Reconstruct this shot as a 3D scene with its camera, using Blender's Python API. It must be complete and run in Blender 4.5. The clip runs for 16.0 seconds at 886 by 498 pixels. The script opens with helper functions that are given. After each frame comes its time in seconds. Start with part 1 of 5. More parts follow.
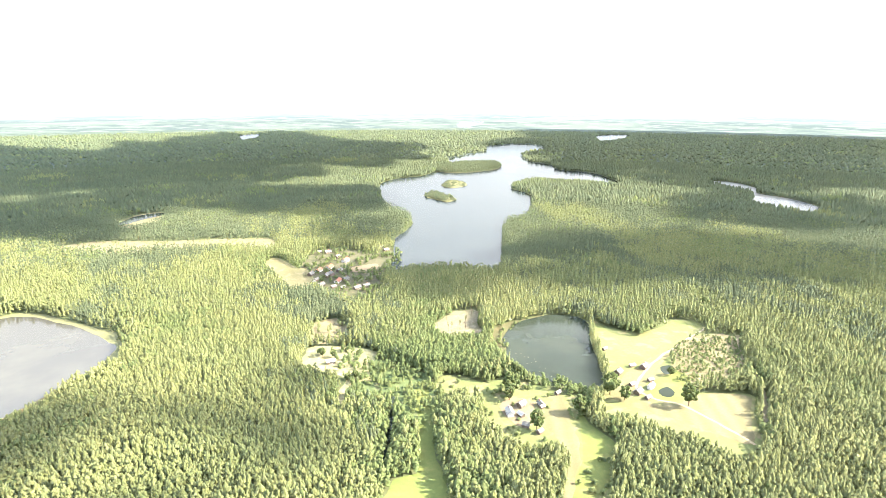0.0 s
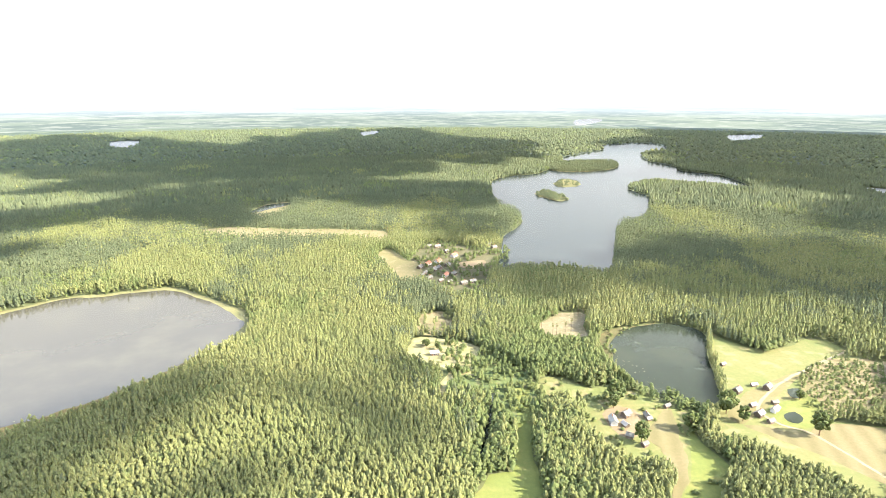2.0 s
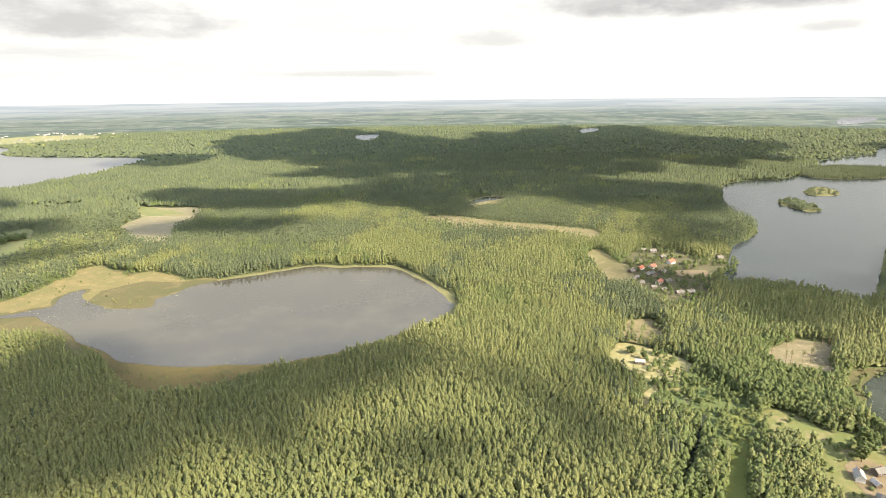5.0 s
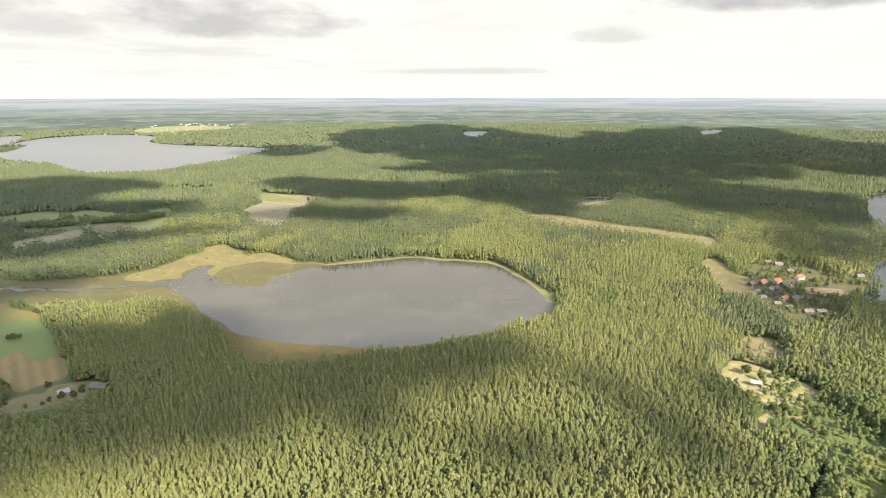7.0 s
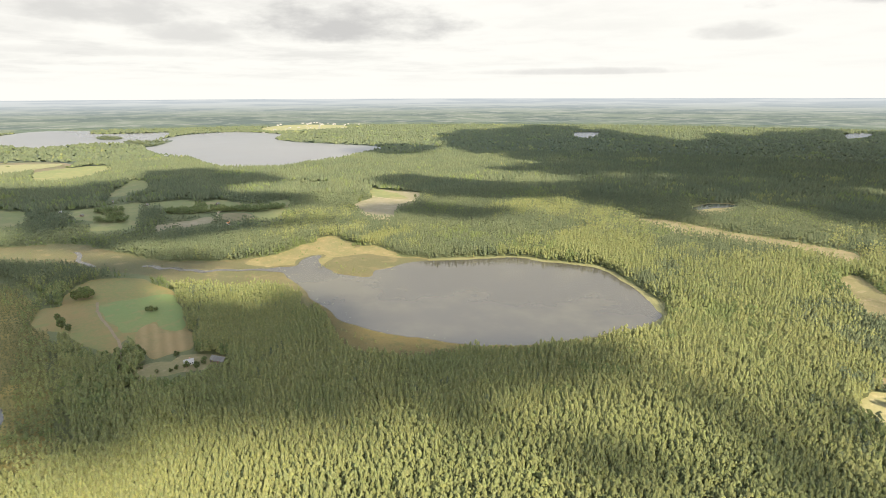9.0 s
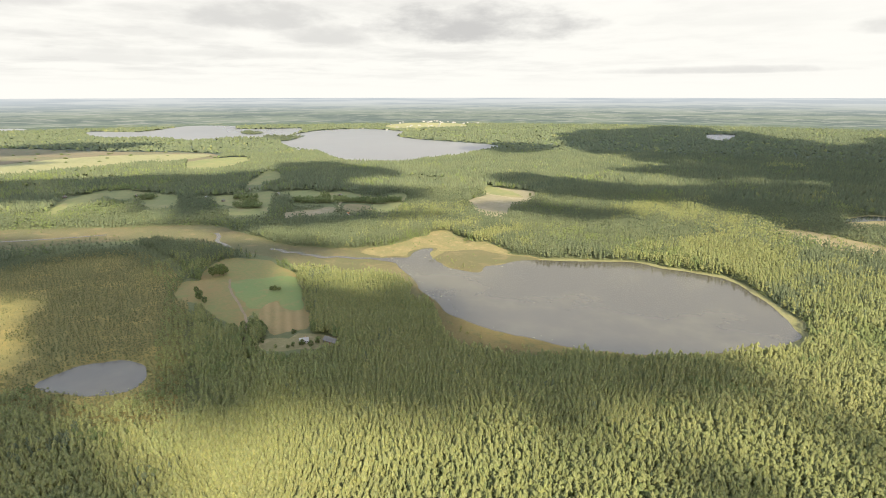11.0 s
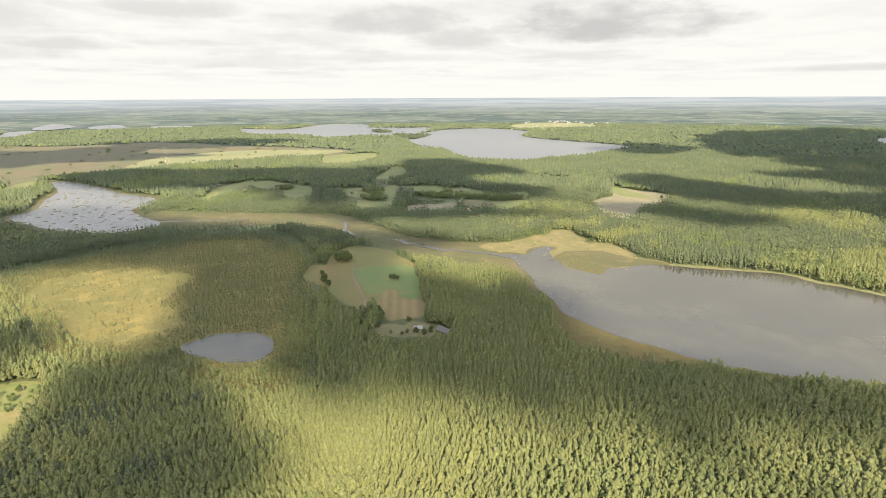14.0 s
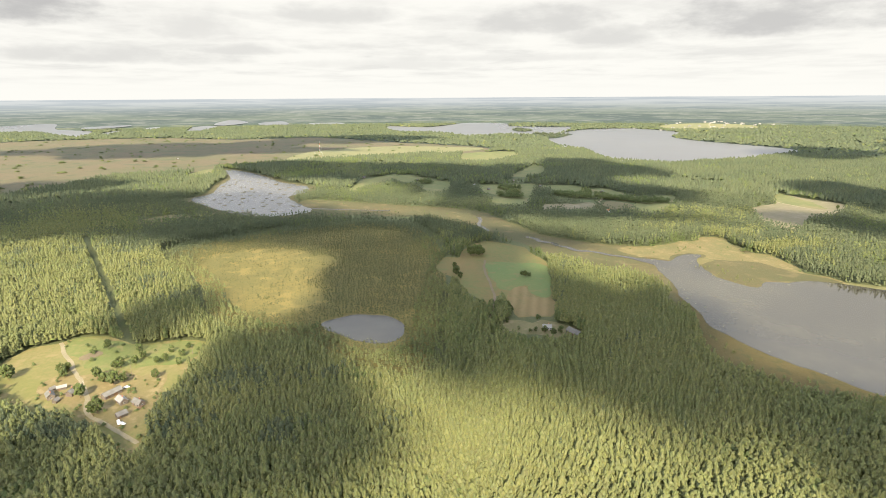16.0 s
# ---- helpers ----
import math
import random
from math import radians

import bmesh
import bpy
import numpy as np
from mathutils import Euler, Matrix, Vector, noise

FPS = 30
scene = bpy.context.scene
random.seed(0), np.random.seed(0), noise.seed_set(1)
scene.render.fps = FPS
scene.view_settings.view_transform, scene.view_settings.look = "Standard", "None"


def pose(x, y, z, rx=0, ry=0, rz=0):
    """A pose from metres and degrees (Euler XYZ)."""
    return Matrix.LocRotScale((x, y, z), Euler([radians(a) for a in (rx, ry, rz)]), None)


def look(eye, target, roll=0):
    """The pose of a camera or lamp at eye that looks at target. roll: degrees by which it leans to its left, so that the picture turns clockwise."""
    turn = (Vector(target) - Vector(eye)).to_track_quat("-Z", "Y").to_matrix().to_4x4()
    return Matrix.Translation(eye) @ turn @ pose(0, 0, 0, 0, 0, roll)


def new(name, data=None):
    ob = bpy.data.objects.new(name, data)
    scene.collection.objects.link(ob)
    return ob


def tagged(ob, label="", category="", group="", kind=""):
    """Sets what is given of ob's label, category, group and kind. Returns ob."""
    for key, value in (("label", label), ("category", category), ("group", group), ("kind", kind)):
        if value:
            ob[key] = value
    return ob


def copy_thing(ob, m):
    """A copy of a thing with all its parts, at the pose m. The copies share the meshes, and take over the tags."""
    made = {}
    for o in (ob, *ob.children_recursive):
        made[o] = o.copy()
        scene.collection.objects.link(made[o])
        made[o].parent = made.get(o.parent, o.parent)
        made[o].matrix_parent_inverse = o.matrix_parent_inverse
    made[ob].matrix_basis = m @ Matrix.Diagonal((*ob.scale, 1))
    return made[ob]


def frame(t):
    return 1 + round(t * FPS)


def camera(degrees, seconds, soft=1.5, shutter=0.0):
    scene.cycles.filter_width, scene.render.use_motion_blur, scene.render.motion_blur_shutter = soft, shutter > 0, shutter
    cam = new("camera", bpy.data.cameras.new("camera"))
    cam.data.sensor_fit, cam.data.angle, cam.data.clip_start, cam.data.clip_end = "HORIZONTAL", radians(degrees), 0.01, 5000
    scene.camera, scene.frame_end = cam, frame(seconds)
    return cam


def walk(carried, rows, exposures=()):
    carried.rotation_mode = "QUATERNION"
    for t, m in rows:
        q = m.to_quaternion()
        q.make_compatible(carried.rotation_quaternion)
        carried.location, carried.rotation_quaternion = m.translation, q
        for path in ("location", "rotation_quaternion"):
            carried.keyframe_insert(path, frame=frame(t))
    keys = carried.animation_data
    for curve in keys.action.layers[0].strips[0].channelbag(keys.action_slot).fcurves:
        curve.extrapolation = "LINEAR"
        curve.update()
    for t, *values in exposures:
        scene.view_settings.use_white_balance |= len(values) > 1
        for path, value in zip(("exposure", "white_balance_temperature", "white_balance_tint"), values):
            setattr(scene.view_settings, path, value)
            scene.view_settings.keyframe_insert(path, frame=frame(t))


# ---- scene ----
from mathutils.geometry import delaunay_2d_cdt

# ---------------------------------------------------------------- camera and path
cam = camera(76.8, 16.0, soft=0.9)
PATH = [
    (0.0, -0.0, -0.0, 250.0, -14.78, -14.99, -0.18),
    (0.5, 0.2, -0.4, 250.2, -12.03, -15.13, -0.09),
    (1.0, 0.5, -0.8, 250.2, -9.27, -15.19, -0.11),
    (1.5, 0.7, -1.3, 250.1, -6.42, -15.22, -0.05),
    (2.0, 0.8, -1.9, 249.9, -3.34, -15.25, 0.04),
    (2.5, 0.8, -2.5, 249.7, -0.00, -15.25, 0.11),
    (3.0, 0.7, -3.1, 249.3, 3.69, -15.24, 0.27),
    (3.5, 0.4, -3.7, 248.8, 7.43, -15.27, 0.45),
    (4.0, 0.1, -4.2, 248.3, 11.07, -15.27, 0.43),
    (4.5, -0.4, -4.3, 247.7, 14.63, -15.30, 0.50),
    (5.0, -0.9, -3.9, 247.0, 18.31, -15.38, 0.60),
    (7.5, -2.5, 0.7, 242.6, 31.59, -15.56, -0.01),
    (8.0, -2.9, 1.6, 241.4, 34.19, -15.53, 0.05),
    (8.5, -3.3, 2.6, 240.1, 36.97, -15.52, 0.03),
    (9.0, -3.9, 3.7, 238.7, 40.06, -15.44, 0.17),
    (9.5, -4.6, 4.9, 237.2, 43.26, -15.44, 0.20),
    (12.0, -10.5, 11.8, 228.7, 56.56, -15.36, 0.08),
    (12.5, -11.6, 12.8, 227.0, 58.50, -15.32, 0.18),
    (13.0, -12.8, 13.6, 225.2, 60.46, -15.32, 0.18),
    (13.5, -13.9, 14.2, 223.5, 62.47, -15.30, 0.22),
    (14.0, -15.1, 14.7, 221.7, 64.46, -15.28, 0.27),
    (14.5, -16.2, 15.0, 220.0, 66.73, -15.26, 0.15),
    (15.0, -17.3, 15.2, 218.3, 69.34, -15.25, 0.33),
    (15.5, -18.3, 15.2, 216.6, 72.86, -15.20, 0.24),
    (16.0, -19.2, 15.2, 215.0, 78.42, -15.22, 0.33),
]
EXPOSE = [(0.0, 2.88, 5950, 10), (1.5, 2.66, 6000, 10), (2.5, 2.32, 6250, 10), (3.5, 1.98, 6450, 10), (5.0, 1.75, 6500, 10), (9.0, 1.61, 6500, 10), (16.0, 1.57, 6500, 10)]
walk(cam, [(t, pose(x, y, z, 90 + pitch, roll, yaw)) for t, x, y, z, yaw, pitch, roll in PATH], EXPOSE)

# ---------------------------------------------------------------- sky and sun
SUN_TO = Vector((0.97, -0.25, 0)).normalized()
SUN_ELEV = radians(34)
sun_dir = Vector((SUN_TO.x * math.cos(SUN_ELEV), SUN_TO.y * math.cos(SUN_ELEV), math.sin(SUN_ELEV)))
sun_data = bpy.data.lights.new("sun", "SUN")
sun_data.energy, sun_data.angle, sun_data.color = 4.5, radians(1.2), (1.0, 0.90, 0.70)
sun = new("sun", sun_data)
sun.matrix_world = look(sun_dir * 3000, (0, 0, 0))


class Nodes:
    """A small helper that adds and wires shader nodes."""

    def __init__(self, tree):
        self.t = tree
        tree.nodes.clear()

    def add(self, kind, **sets):
        n = self.t.nodes.new(kind)
        for k, v in sets.items():
            setattr(n, k, v)
        return n

    def wire(self, a, b):
        self.t.links.new(a, b)

    def put(self, sock, v):
        if isinstance(v, bpy.types.NodeSocket):
            self.wire(v, sock)
        else:
            sock.default_value = v

    def math(self, op, a, b=0.0, c=None, clamp=False):
        n = self.add("ShaderNodeMath", operation=op, use_clamp=clamp)
        self.put(n.inputs[0], a)
        self.put(n.inputs[1], b)
        if c is not None:
            self.put(n.inputs[2], c)
        return n.outputs[0]

    def mix(self, f, a, b):
        n = self.add("ShaderNodeMix", data_type="RGBA")
        self.put(n.inputs[0], f)
        self.put(n.inputs[6], a)
        self.put(n.inputs[7], b)
        return n.outputs[2]

    def ramp(self, f, lo, hi):
        n = self.add("ShaderNodeMapRange", interpolation_type="SMOOTHSTEP")
        self.put(n.inputs[0], f)
        n.inputs[1].default_value, n.inputs[2].default_value = lo, hi
        return n.outputs[0]

    def noise(self, vec, scale, detail=3.0, rough=0.55):
        n = self.add("ShaderNodeTexNoise")
        self.wire(vec, n.inputs["Vector"])
        n.inputs["Scale"].default_value, n.inputs["Detail"].default_value = scale, detail
        n.inputs["Roughness"].default_value = rough
        return n.outputs["Fac"]


world = bpy.data.worlds.new("world")
scene.world = world
world.use_nodes = True
W = Nodes(world.node_tree)
sky = W.add("ShaderNodeTexSky", sky_type="NISHITA", sun_disc=False, sun_elevation=SUN_ELEV,
            sun_rotation=math.atan2(SUN_TO.x, SUN_TO.y), air_density=1.0, dust_density=2.0)
way = W.add("ShaderNodeTexCoord").outputs["Generated"]
sep = W.add("ShaderNodeSeparateXYZ")
W.wire(way, sep.inputs[0])
vx, vy, vz = sep.outputs
az = W.math("MULTIPLY", W.math("ARCTAN2", W.math("MULTIPLY", vx, -1.0), vy), 57.2958)
el = W.math("MULTIPLY", W.math("ARCSINE", vz), 57.2958)
deck = W.add("ShaderNodeCombineXYZ")
height = W.math("ADD", W.math("MAXIMUM", vz, 0.0), 0.05)
W.wire(W.math("DIVIDE", vx, height), deck.inputs[0])
W.wire(W.math("DIVIDE", vy, height), deck.inputs[1])
big = W.noise(deck.outputs[0], 0.62, 7.0, 0.6)
puff = W.add("ShaderNodeCombineXYZ")
W.wire(W.math("MULTIPLY", az, 0.19), puff.inputs[0])
W.wire(W.math("MULTIPLY", el, 0.52), puff.inputs[1])
fine = W.noise(puff.outputs[0], 1.0, 7.0, 0.6)
shade = W.math("MULTIPLY", W.math("MULTIPLY", W.ramp(big, 0.42, 0.68), W.ramp(el, 0.3, 3.0)), 0.30)
# fewer clouds towards the sunny side
shade = W.math("MULTIPLY", shade, W.math("MULTIPLY_ADD", W.ramp(az, 10.0, 60.0), 0.75, 0.25))
wob = W.math("MULTIPLY", W.math("SUBTRACT", fine, 0.5), 3.4)
for a, e, w, h, k in ((49.4, 6.2, 10.5, 2.2, 0.64), (69, 6.6, 8, 1.8, 0.46), (63.3, 5.3, 4.5, 1.5, 0.40), (-6.5, 7.4, 15, 1.5, 0.78), (3, 7.8, 7, 1.3, 0.66),
                      (13.7, 5.0, 4, 0.9, 0.36), (-14.7, 5.0, 2.4, 0.6, 0.42), (27, 2.0, 10, 0.42, 0.36), (113.5, 6.9, 7, 1.8, 0.75), (107, 3.5, 10, 1.0, 0.38),
                      (101, 6.0, 4.5, 2.0, 0.32), (88, 7.4, 6.5, 1.3, 0.36), (98, 4.2, 6, 0.7, 0.36), (83, 3.0, 11, 0.6, 0.22), (76, 5.2, 5, 0.9, 0.24), (72, 3.5, 15, 0.5, 0.24)):
    du = W.math("DIVIDE", W.math("SUBTRACT", az, a), w)
    dv = W.math("DIVIDE", W.math("SUBTRACT", el, e), h)
    dv = W.math("MINIMUM", dv, W.math("MULTIPLY", dv, 1.7))
    d = W.math("ADD", W.math("ADD", W.math("MULTIPLY", du, du), W.math("MULTIPLY", dv, dv)), wob)
    shade = W.math("MAXIMUM", shade, W.math("MULTIPLY", W.math("SUBTRACT", 1.0, W.ramp(d, -0.2, 1.6)), k))
cloud_col = W.mix(shade, (0.335, 0.33, 0.31, 1), (0.142, 0.141, 0.143, 1))
near_sun = W.add("ShaderNodeVectorMath", operation="DOT_PRODUCT")
W.wire(way, near_sun.inputs[0])
near_sun.inputs[1].default_value = sun_dir
glow = W.math("MULTIPLY", W.ramp(near_sun.outputs["Value"], 0.0, 1.0), 0.35)
cloud_lit = W.mix(glow, cloud_col, (0.9, 0.86, 0.78, 1))
dome = W.math("MULTIPLY_ADD", W.ramp(el, 11.0, 48.0), 3.9, 1.0)
brighter = W.add("ShaderNodeVectorMath", operation="SCALE")
W.wire(cloud_lit, brighter.inputs[0])
W.wire(dome, brighter.inputs["Scale"])
cloud_lit = brighter.outputs[0]
blue_up = W.add("ShaderNodeMix", data_type="RGBA", blend_type="MULTIPLY")
W.put(blue_up.inputs[0], W.ramp(el, 16.0, 40.0))
W.put(blue_up.inputs[6], cloud_lit)
blue_up.inputs[7].default_value = (0.80, 0.96, 1.35, 1)
cloud_lit = blue_up.outputs[2]
sky_dim = W.mix(0.12, (0, 0, 0, 1), sky.outputs[0])
haze_low = W.ramp(el, 18.0, 42.0)
cover = W.math("SUBTRACT", 1.0, W.math("MULTIPLY", W.math("MULTIPLY", haze_low, W.ramp(fine, 0.72, 0.5)), 0.9))
bg = W.add("ShaderNodeBackground")
W.wire(W.mix(cover, sky_dim, cloud_lit), bg.inputs[0])
bg.inputs[1].default_value = 1.0
W.wire(bg.outputs[0], W.add("ShaderNodeOutputWorld").inputs[0])


# ---------------------------------------------------------------- materials
def material(name, tones, scales=(0.02, 0.3), rough=0.9, bump=0.0, bump_scale=1.0, per_island=0.0, spec=0.2, stripes=None, per_object=0.0, thin=0.0):
    """A ground, leaf or wall surface: tones mixed by noise at a large and a small scale, with fine relief."""
    m = bpy.data.materials.new(name)
    m.use_nodes = True
    N = Nodes(m.node_tree)
    co = N.add("ShaderNodeTexCoord").outputs["Object"] if per_object else N.add("ShaderNodeNewGeometry").outputs["Position"]
    f1 = N.ramp(N.noise(co, scales[0], 4.0), 0.35, 0.65)
    f2 = N.ramp(N.noise(co, scales[1], 5.0, 0.65), 0.3, 0.7)
    col = N.mix(f1, (*tones[0], 1), (*tones[1], 1))
    col = N.mix(N.math("MULTIPLY", f2, 0.6), col, (*tones[2], 1))
    if len(tones) > 3:
        f3 = N.ramp(N.noise(co, scales[0] * 3.1, 3.0), 0.52, 0.68)
        col = N.mix(N.math("MULTIPLY", f3, 0.7), col, (*tones[3], 1))
    if stripes:
        width, turn, k = stripes
        rot = N.add("ShaderNodeVectorRotate", rotation_type="Z_AXIS")
        N.wire(co, rot.inputs[0])
        rot.inputs["Angle"].default_value = radians(turn)
        wave = N.add("ShaderNodeTexWave", wave_type="BANDS", bands_direction="X")
        N.wire(rot.outputs[0], wave.inputs[0])
        wave.inputs["Scale"].default_value = 0.314 / width
        wave.inputs["Distortion"].default_value, wave.inputs["Detail"].default_value = 1.2, 3.0
        wave.inputs["Detail Scale"].default_value = 0.6
        dark = N.add("ShaderNodeMix", data_type="RGBA", blend_type="MULTIPLY")
        N.put(dark.inputs[0], N.math("MULTIPLY", wave.outputs["Fac"], k))
        N.put(dark.inputs[6], col)
        dark.inputs[7].default_value = (0.62, 0.66, 0.55, 1)
        col = dark.outputs[2]
    rnd = None
    if per_island:
        rnd = N.add("ShaderNodeNewGeometry").outputs["Random Per Island"]
    elif per_object:
        rnd = N.add("ShaderNodeObjectInfo").outputs["Random"]
    if rnd:
        k = per_island or per_object
        hsv = N.add("ShaderNodeHueSaturation")
        N.put(hsv.inputs["Hue"], N.math("MULTIPLY_ADD", rnd, 0.05 * min(k, 1), 0.5 - 0.028 * min(k, 1)))
        N.put(hsv.inputs["Saturation"], N.math("MULTIPLY_ADD", N.math("FRACT", N.math("MULTIPLY", rnd, 7.3)), 0.3 * k, 1 - 0.18 * k))
        N.put(hsv.inputs["Value"], N.math("MULTIPLY_ADD", N.math("FRACT", N.math("MULTIPLY", rnd, 13.7)), 0.7 * k, 1 - 0.35 * k))
        N.put(hsv.inputs["Color"], col)
        col = hsv.outputs[0]
    b = N.add("ShaderNodeBsdfPrincipled")
    N.wire(col, b.inputs["Base Color"])
    b.inputs["Roughness"].default_value = rough
    b.inputs["Specular IOR Level"].default_value = spec
    if bump:
        bn = N.add("ShaderNodeBump")
        bn.inputs["Strength"].default_value, bn.inputs["Distance"].default_value = 1.0, bump
        N.wire(N.noise(co, bump_scale, 4.0, 0.7), bn.inputs["Height"])
        N.wire(bn.outputs[0], b.inputs["Normal"])
    surface = b.outputs[0]
    if thin:
        glow_through, both = N.add("ShaderNodeBsdfTranslucent"), N.add("ShaderNodeMixShader")
        N.wire(col, glow_through.inputs[0])
        both.inputs[0].default_value = thin
        N.wire(surface, both.inputs[1])
        N.wire(glow_through.outputs[0], both.inputs[2])
        surface = both.outputs[0]
    N.wire(surface, N.add("ShaderNodeOutputMaterial").inputs[0])
    return m


def water_material(name, deep, shoal, ripple=0.02, rough=0.12, gloss=0.5, size=80.0):
    """Lake water: dark body, clear gloss, ripples at two scales."""
    m = bpy.data.materials.new(name)
    m.use_nodes = True
    N = Nodes(m.node_tree)
    co = N.add("ShaderNodeNewGeometry").outputs["Position"]
    f = N.ramp(N.noise(co, 1.0 / size, 5.0, 0.6), 0.42, 0.66)
    b = N.add("ShaderNodeBsdfPrincipled")
    N.wire(N.mix(f, (*deep, 1), (*shoal, 1)), b.inputs["Base Color"])
    N.put(b.inputs["Roughness"], N.math("MULTIPLY_ADD", N.ramp(N.noise(co, 0.5 / size, 4.0), 0.35, 0.65), 0.08, rough))
    b.inputs["IOR"].default_value = 1.33
    b.inputs["Specular IOR Level"].default_value = gloss
    if ripple:
        bn = N.add("ShaderNodeBump")
        bn.inputs["Strength"].default_value, bn.inputs["Distance"].default_value = 1.0, ripple
        N.wire(N.noise(co, 0.5, 4.0, 0.6), bn.inputs["Height"])
        N.wire(bn.outputs[0], b.inputs["Normal"])
    N.wire(b.outputs[0], N.add("ShaderNodeOutputMaterial").inputs[0])
    return m


M = {}
M["floor"] = material("forest_floor", [(0.069, 0.078, 0.030), (0.086, 0.096, 0.037), (0.103, 0.102, 0.046), (0.092, 0.108, 0.040)], (0.008, 0.15), bump=0.5, bump_scale=0.25)
# Bluish tones put distance haze into the colour of the far woods.
M["far_land"] = material("far_woodland_hazed", [(0.050, 0.064, 0.044), (0.066, 0.080, 0.052), (0.042, 0.056, 0.040), (0.11, 0.115, 0.070)], (0.0016, 0.02), bump=5.0, bump_scale=0.08)
M["meadow"] = material("meadow_grass", [(0.112, 0.124, 0.040), (0.155, 0.138, 0.056), (0.095, 0.108, 0.036), (0.195, 0.155, 0.08)], (0.02, 0.25), bump=0.1, bump_scale=1.0)
M["lush"] = material("lush_grass", [(0.120, 0.134, 0.034), (0.150, 0.150, 0.042), (0.092, 0.110, 0.030), (0.165, 0.150, 0.050)], (0.02, 0.3), bump=0.1, bump_scale=1.0)
M["dry"] = material("dry_grass", [(0.1628, 0.132, 0.0642), (0.1364, 0.117, 0.0528), (0.11, 0.1012, 0.0396), (0.1936, 0.1584, 0.0854)], (0.025, 0.3), bump=0.1, bump_scale=1.0)
M["stubble"] = material("mown_stubble", [(0.17, 0.1318, 0.0723), (0.1487, 0.1232, 0.0612), (0.1232, 0.1105, 0.0476)], (0.02, 0.4), bump=0.08, stripes=(14, 20, 0.5))
M["barn_field"] = material("barn_field_grass", [(0.150, 0.112, 0.042), (0.108, 0.116, 0.038), (0.172, 0.122, 0.047), (0.115, 0.122, 0.040)], (0.014, 0.2), bump=0.08)
M["hay"] = material("regrown_hay", [(0.105, 0.138, 0.046), (0.125, 0.14, 0.048), (0.098, 0.126, 0.04), (0.15, 0.13, 0.05)], (0.02, 0.2), bump=0.08)
M["mown"] = material("orange_mown_hay", [(0.19, 0.135, 0.058), (0.15, 0.125, 0.05), (0.215, 0.148, 0.068)], (0.03, 0.3), bump=0.08, stripes=(11, 112, 0.45))
M["pale_grass"] = material("pale_dry_grass", [(0.25, 0.21, 0.10), (0.21, 0.19, 0.085), (0.17, 0.165, 0.07), (0.29, 0.24, 0.125)], (0.04, 0.4), bump=0.1)
M["village_ground"] = material("village_ground", [(0.078, 0.074, 0.035), (0.101, 0.086, 0.047), (0.055, 0.062, 0.027), (0.125, 0.098, 0.055)], (0.04, 0.3), bump=0.1)
M["slash"] = material("felling_slash", [(0.194, 0.155, 0.094), (0.151, 0.126, 0.068), (0.101, 0.094, 0.047), (0.230, 0.187, 0.122)], (0.06, 0.5), bump=0.3, bump_scale=0.5)
M["soil"] = material("bare_soil", [(0.155, 0.115, 0.068), (0.185, 0.14, 0.085), (0.125, 0.098, 0.054)], (0.05, 0.5), bump=0.1, bump_scale=0.8)
M["gravel"] = material("gravel_track", [(0.23, 0.19, 0.112), (0.265, 0.22, 0.135), (0.18, 0.15, 0.085)], (0.08, 0.9), bump=0.05, bump_scale=2.0)
M["clearcut"] = material("felled_ground", [(0.20, 0.155, 0.085), (0.16, 0.135, 0.065), (0.12, 0.11, 0.05)], (0.05, 0.4), bump=0.3, bump_scale=0.5)
M["bog"] = material("bog_moss", [(0.165, 0.128, 0.040), (0.130, 0.110, 0.036), (0.098, 0.094, 0.030), (0.200, 0.150, 0.048)], (0.012, 0.12), bump=0.3, bump_scale=0.5)
M["reed"] = material("reed_bed", [(0.100, 0.076, 0.026), (0.082, 0.068, 0.024), (0.122, 0.092, 0.034), (0.062, 0.062, 0.022)], (0.025, 0.35), bump=0.5, bump_scale=0.7)
# Orange-brown sedge; the sunlit look is put into a lighter colour.
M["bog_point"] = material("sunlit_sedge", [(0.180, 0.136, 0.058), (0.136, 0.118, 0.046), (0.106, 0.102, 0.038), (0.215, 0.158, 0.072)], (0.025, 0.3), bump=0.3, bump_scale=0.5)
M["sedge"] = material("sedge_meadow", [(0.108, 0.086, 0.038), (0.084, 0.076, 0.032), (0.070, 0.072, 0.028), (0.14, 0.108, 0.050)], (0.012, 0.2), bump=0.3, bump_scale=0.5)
M["shore"] = material("pale_shore_sedge", [(0.142, 0.132, 0.056), (0.172, 0.154, 0.070), (0.105, 0.108, 0.042)], (0.03, 0.4), bump=0.3, bump_scale=0.6)
M["plain"] = material("open_plain", [(0.108, 0.086, 0.047), (0.086, 0.086, 0.040), (0.128, 0.098, 0.054), (0.070, 0.080, 0.036)], (0.005, 0.04), bump=0.3, bump_scale=0.1)
M["yellow"] = material("ripe_field", [(0.160, 0.152, 0.064), (0.128, 0.132, 0.056), (0.200, 0.176, 0.088)], (0.006, 0.05), bump=0.1)
M["pine"] = material("pine_needles", [(0.142, 0.149, 0.052), (0.174, 0.172, 0.060), (0.086, 0.101, 0.042), (0.128, 0.140, 0.052)], (0.006, 0.3), per_island=0.5, thin=0.2)
# Darker, bluer than the pine: far shade and haze put into the colour.
M["spruce"] = material("spruce_needles_hazed", [(0.084, 0.098, 0.048), (0.104, 0.115, 0.053), (0.058, 0.073, 0.040), (0.094, 0.106, 0.050)], (0.008, 0.3), per_island=0.5, thin=0.2)
